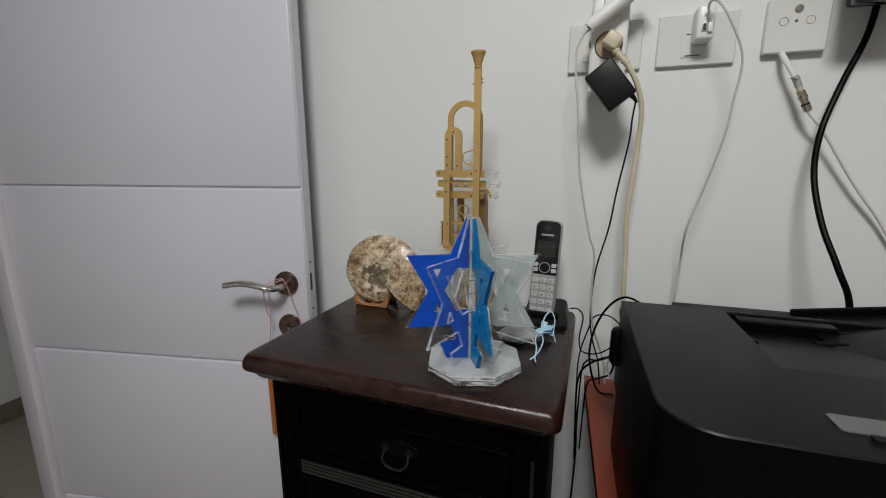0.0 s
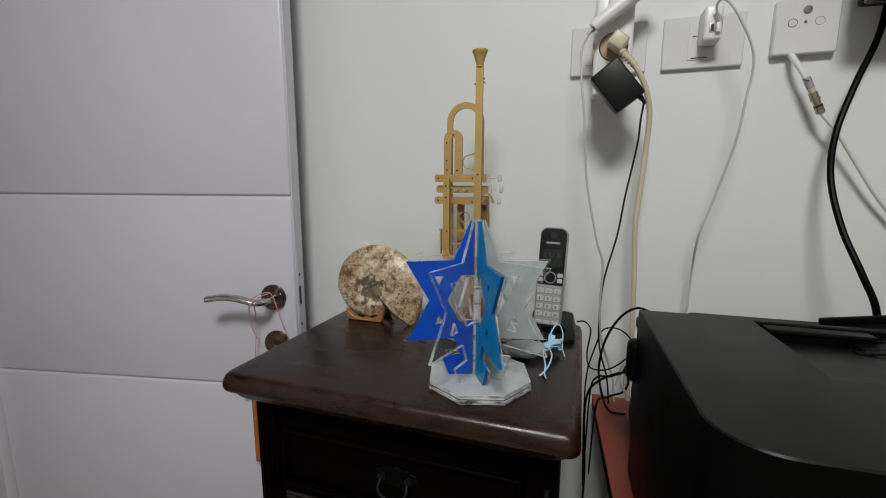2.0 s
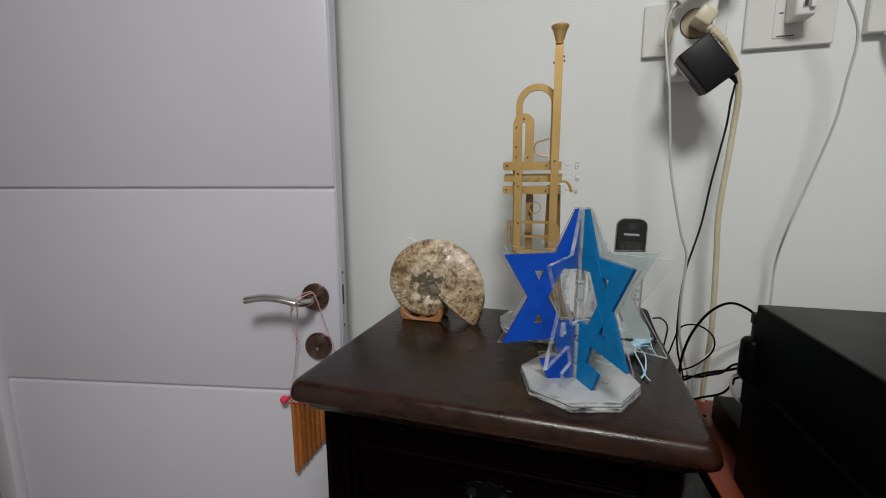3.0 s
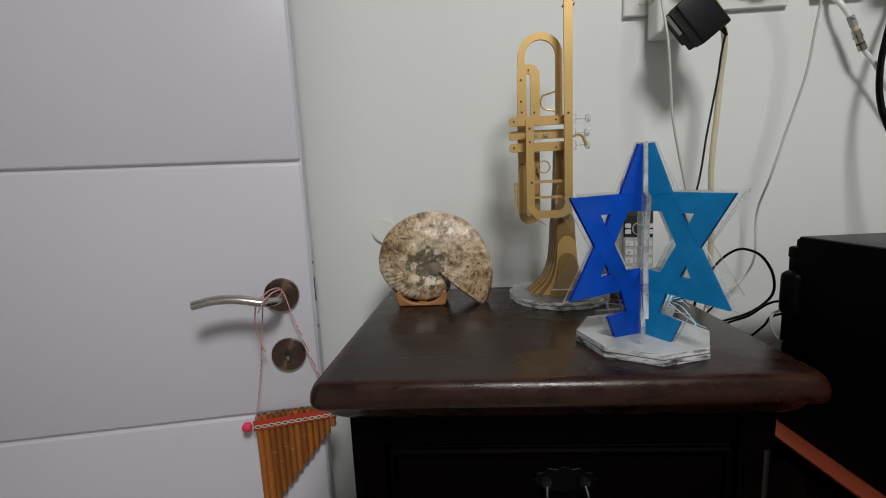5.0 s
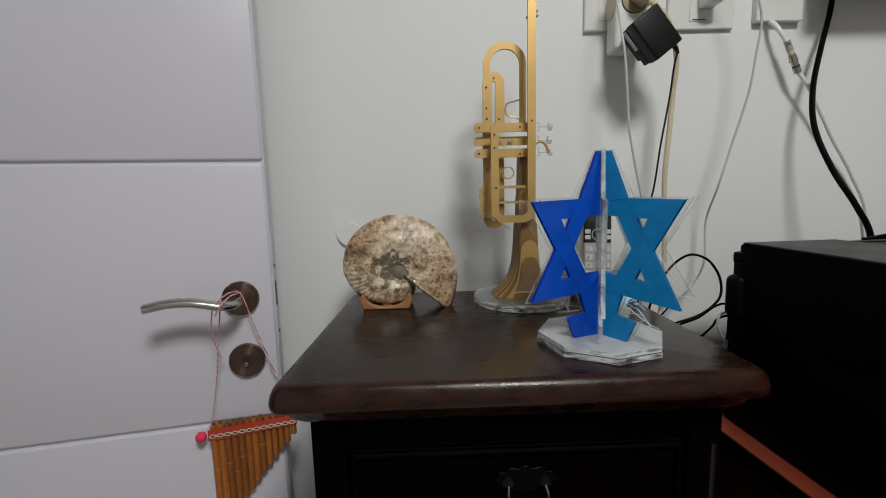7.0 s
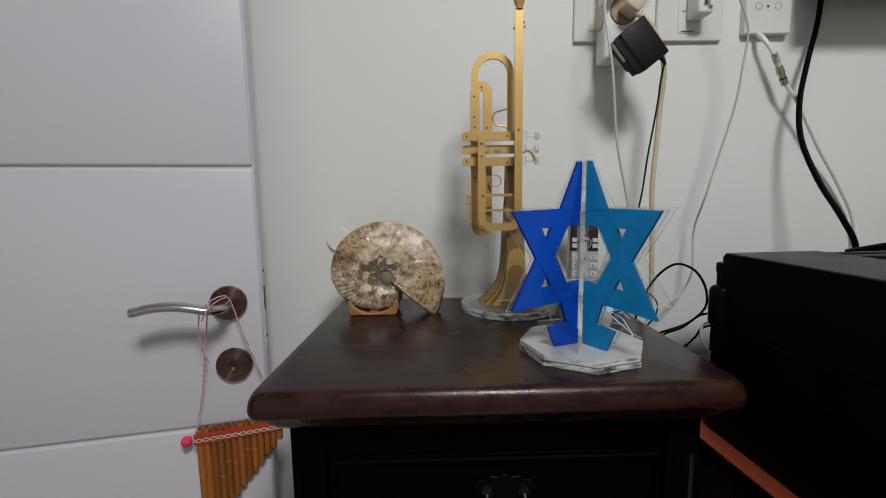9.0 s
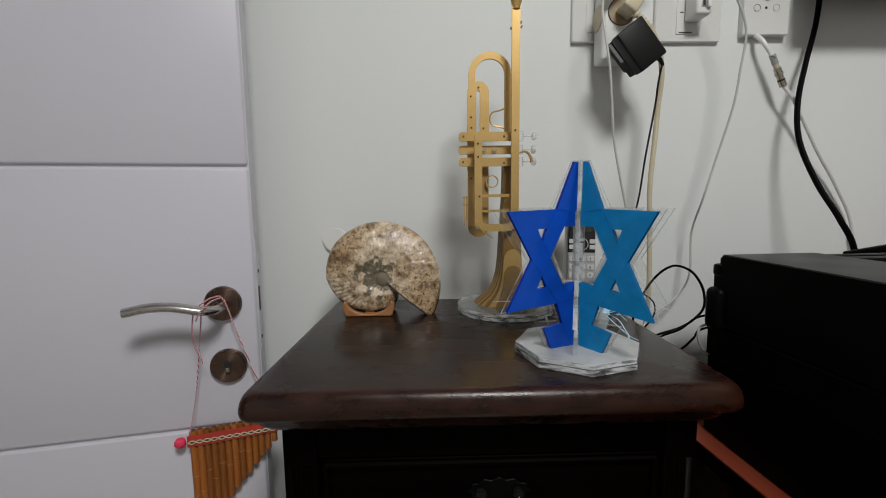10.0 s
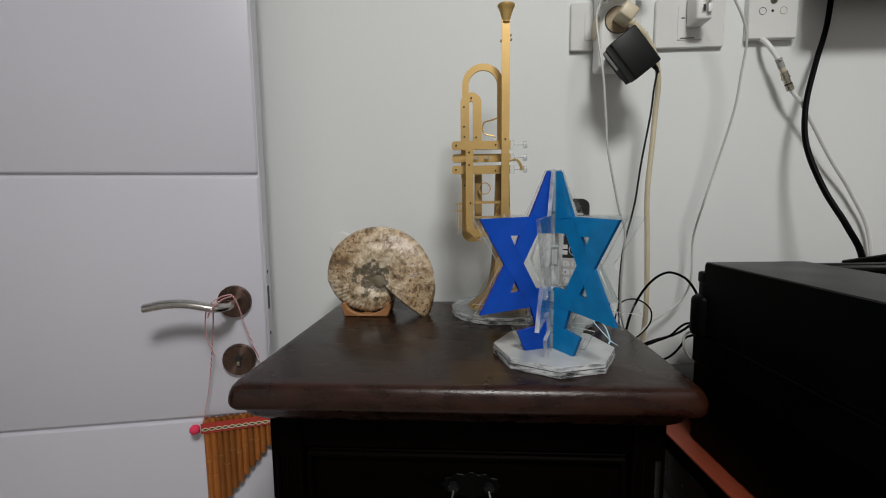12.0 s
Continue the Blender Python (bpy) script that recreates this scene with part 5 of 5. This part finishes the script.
simple("black_cable", tube([(1.003, -0.010, 1.58), (0.997, -0.012, 1.49), (0.969, -0.030, 1.415), (0.948, -0.045, 1.345), (0.943, -0.060, 1.280), (0.951, -0.090, 1.210), (0.967, -0.120, 1.150), (0.982, -0.134, 1.099), (0.990, -0.140, 1.0), (0.990, -0.130, 0.887)], 0.0043, 10, 8), BLACK_PL, "thick black power cable hanging from the television", "cable")

# ---- desk ----
desk = thing("desk", (1.25, -0.35, 0), "dark desk with a reddish wooden top", "desk")
DESK = [(0.638, -0.036), (0.685, -0.66), (1.90, -0.66), (1.90, -0.036)]
part("desktop", plan(DESK, 0.8780, 0.8810, 0.0006), RED_WOOD, desk, "reddish veneered desktop")
part("board", plan([(x + 0.001, y) for x, y in DESK], 0.857, 0.8778, 0.001), BODY_WOOD, desk)
part("side_panel", box((0.670, -0.64, 0.0), (0.690, -0.095, 0.8568), 0.001), WOOD, desk)
part("side_panel", box((1.87, -0.64, 0.0), (1.89, -0.095, 0.8568), 0.001), WOOD, desk)
part("modesty_panel", box((0.691, -0.110, 0.30), (1.869, -0.096, 0.8568), 0.001), WOOD, desk)

# ---- printer ----
printer = thing("printer", (0.90, -0.41, 0.881), "black multifunction printer with a dusty document feeder lid", "printer")
QX0, QX1, QY0, QY1 = 0.676, 1.138, -0.557, -0.272
HBX, HBY = 0.667, -0.280


def front_round(ins, r, x1=QX1, y1=QY1):
    x0, y0 = QX0 + ins, QY0 + ins
    out = [(x0, y1)]
    out += [(x0 + r - r * math.cos(radians(90 * k / 8)), y0 + r - r * math.sin(radians(90 * k / 8))) for k in range(9)]
    out += [(x1 - ins - r + r * math.sin(radians(90 * k / 8)), y0 + r - r * math.cos(radians(90 * k / 8))) for k in range(9)]
    return out + [(x1 - ins, y1)]


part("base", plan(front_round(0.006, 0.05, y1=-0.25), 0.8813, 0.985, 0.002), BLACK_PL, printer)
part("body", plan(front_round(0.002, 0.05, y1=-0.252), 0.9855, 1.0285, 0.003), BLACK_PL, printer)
fo = front_round(0.0, 0.042)
cover = fo[:-1] + [(QX1, -0.43), (0.795, -0.43), (0.795, QY1)]
# lid sides take the blacker plastic, their lack of light put into colour
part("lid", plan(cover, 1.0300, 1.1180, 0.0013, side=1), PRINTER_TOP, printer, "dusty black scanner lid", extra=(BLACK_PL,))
ramp = bmesh.new()
rv = [ramp.verts.new(v) for v in ((0.7952, -0.2725, 1.0955), (QX1, -0.2725, 1.0955), (QX1, -0.4298, 1.1165), (0.7952, -0.4298, 1.1165), (0.7952, -0.2725, 1.030), (QX1, -0.2725, 1.030), (QX1, -0.4298, 1.030), (0.7952, -0.4298, 1.030))]
for f in ((0, 1, 2, 3), (4, 5, 6, 7), (0, 1, 5, 4), (1, 2, 6, 5), (2, 3, 7, 6), (3, 0, 4, 7)):
    ramp.faces.new([rv[k] for k in f])
part("feed_ramp", ramp, PRINTER_TOP, printer, "sloping paper ramp", False)
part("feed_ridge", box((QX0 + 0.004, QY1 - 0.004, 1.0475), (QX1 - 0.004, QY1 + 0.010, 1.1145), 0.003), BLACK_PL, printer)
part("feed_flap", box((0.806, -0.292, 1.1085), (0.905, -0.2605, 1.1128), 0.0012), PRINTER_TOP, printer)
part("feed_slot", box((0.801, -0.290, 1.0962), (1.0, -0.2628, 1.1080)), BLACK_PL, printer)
part("ramp_notch", box((0.7955, -0.347, 1.1050), (0.808, -0.335, 1.1085), 0.001), BLACK_PL, printer)
tray = part("paper_tray", box((0, -0.24, -0.0025), (0.26, 0.0, 0.0025), 0.0015, m=Matrix.Translation((0.886, -0.225, 1.101)) @ Matrix.Rotation(radians(-8), 4, "Y")), PRINTER_TOP, printer, "raised paper tray")
part("tray_rim", box((0.0, -0.006, 0.002), (0.26, 0.002, 0.011), 0.002, m=Matrix.Translation((0.886, -0.225, 1.101)) @ Matrix.Rotation(radians(-8), 4, "Y")), BLACK_PL, tray)
for yy in (-0.035, -0.085, -0.135):
    part("tray_clip", box((-0.012, yy - 0.012, -0.0015), (0.016, yy, 0.0036), 0.001, m=Matrix.Translation((0.886, -0.225, 1.101)) @ Matrix.Rotation(radians(-8), 4, "Y")), BLACK_PL, tray)
part("button_recess", slab(rounded(0.792, -0.528, 0.842, -0.506, 0.003, 3), 0.0012, (), Matrix.Translation((0, 0, 1.1191)) @ Matrix.Rotation(radians(-90), 4, "X")), LABEL_GREY, printer, "dark grey label panel on the lid")
part("latch", box((0.806, -0.536, 1.1180), (0.866, -0.530, 1.1212), 0.001), GLOSS_BLACK, printer)
part("hinge_block", box((HBX, HBY, 1.0225), (HBX + 0.05, HBY + 0.026, 1.0770), 0.009, 4), BLACK_PL, printer)
part("hinge_cap", box((HBX + 0.009, HBY + 0.004, 1.0905), (HBX + 0.05, HBY + 0.024, 1.1050), 0.003), BLACK_PL, printer)
part("hinge_post", box((HBX + 0.012, HBY + 0.005, 1.0740), (HBX + 0.05, HBY + 0.0245, 1.0935), 0.001), BLACK_PL, printer)
part("rear_block", box((0.76, -0.252, 0.985), (1.12, -0.16, 1.0890), 0.004), BLACK_PL, printer)
part("rear_foot", box((0.702, -0.2495, 0.8813), (1.12, -0.104, 0.925), 0.006), BLACK_PL, printer)
# the printer stands slightly askew on the desk
askew = Matrix.Translation((0.676, -0.275, 0)) @ Matrix.Rotation(radians(2.6), 4, "Z") @ Matrix.Translation((-0.676, 0.275, 0))
printer.matrix_world = askew @ Matrix.Translation(printer.location)

# ---- loose cables beside the printer ----
simple("printer_cable", tube([(0.690, -0.100, 0.8840), (0.664, -0.100, 0.8865), (0.649, -0.108, 0.925), (0.643, -0.114, 0.970), (0.650, -0.122, 1.020), (0.668, -0.132, 1.062), (0.690, -0.142, 1.083), (0.712, -0.149, 1.078), (0.728, -0.150, 1.061), (0.737, -0.150, 1.040), (0.737, -0.150, 1.018), (0.723, -0.150, 1.001), (0.702, -0.148, 0.987), (0.668, -0.140, 0.972), (0.641, -0.122, 0.945), (0.628, -0.102, 0.910), (0.626, -0.090, 0.850), (0.632, -0.088, 0.740), (0.628, -0.085, 0.600)], 0.0019, 8, 8), BLACK_PL, "black printer cable looping beside the printer and down behind the cabinet", "cable")
simple("phone_cable", tube([(0.604, -0.085, 1.034), (0.618, -0.080, 1.033), (0.628, -0.08, 1.018), (0.624, -0.08, 0.975), (0.632, -0.08, 0.95), (0.662, -0.085, 0.955), (0.690, -0.09, 0.985), (0.692, -0.09, 1.012), (0.672, -0.085, 1.028), (0.648, -0.08, 1.022), (0.637, -0.08, 0.99), (0.626, -0.08, 0.94), (0.625, -0.08, 0.86), (0.63, -0.08, 0.72)], 0.0013, 7, 8), BLACK_PL, "thin dark phone cable looping behind the cabinet", "cable")

simple("signal_cable", tube([(0.700, -0.248, 1.034), (0.674, -0.238, 1.031), (0.670, -0.205, 1.004), (0.664, -0.178, 0.987), (0.655, -0.168, 0.978), (0.640, -0.140, 0.962), (0.632, -0.110, 0.92), (0.630, -0.09, 0.78)], 0.0015, 8, 8), BLACK_PL, "dark grey cable running from the printer behind the cabinet", "cable")
simple("signal_cable", tube([(0.700, -0.246, 1.022), (0.676, -0.238, 1.013), (0.676, -0.224, 0.996), (0.672, -0.20, 0.971), (0.655, -0.16, 0.940), (0.642, -0.12, 0.90), (0.638, -0.10, 0.76)], 0.0015, 8, 8), BLACK_PL, "dark grey cable running from the printer behind the cabinet", "cable")
simple("white_cable", tube([(0.700, -0.246, 1.026), (0.669, -0.251, 1.022), (0.666, -0.251, 1.006), (0.675, -0.249, 0.990), (0.690, -0.245, 0.979)], 0.0017, 8, 8), WIRE_PL, "short white cable at the back of the printer", "cable")
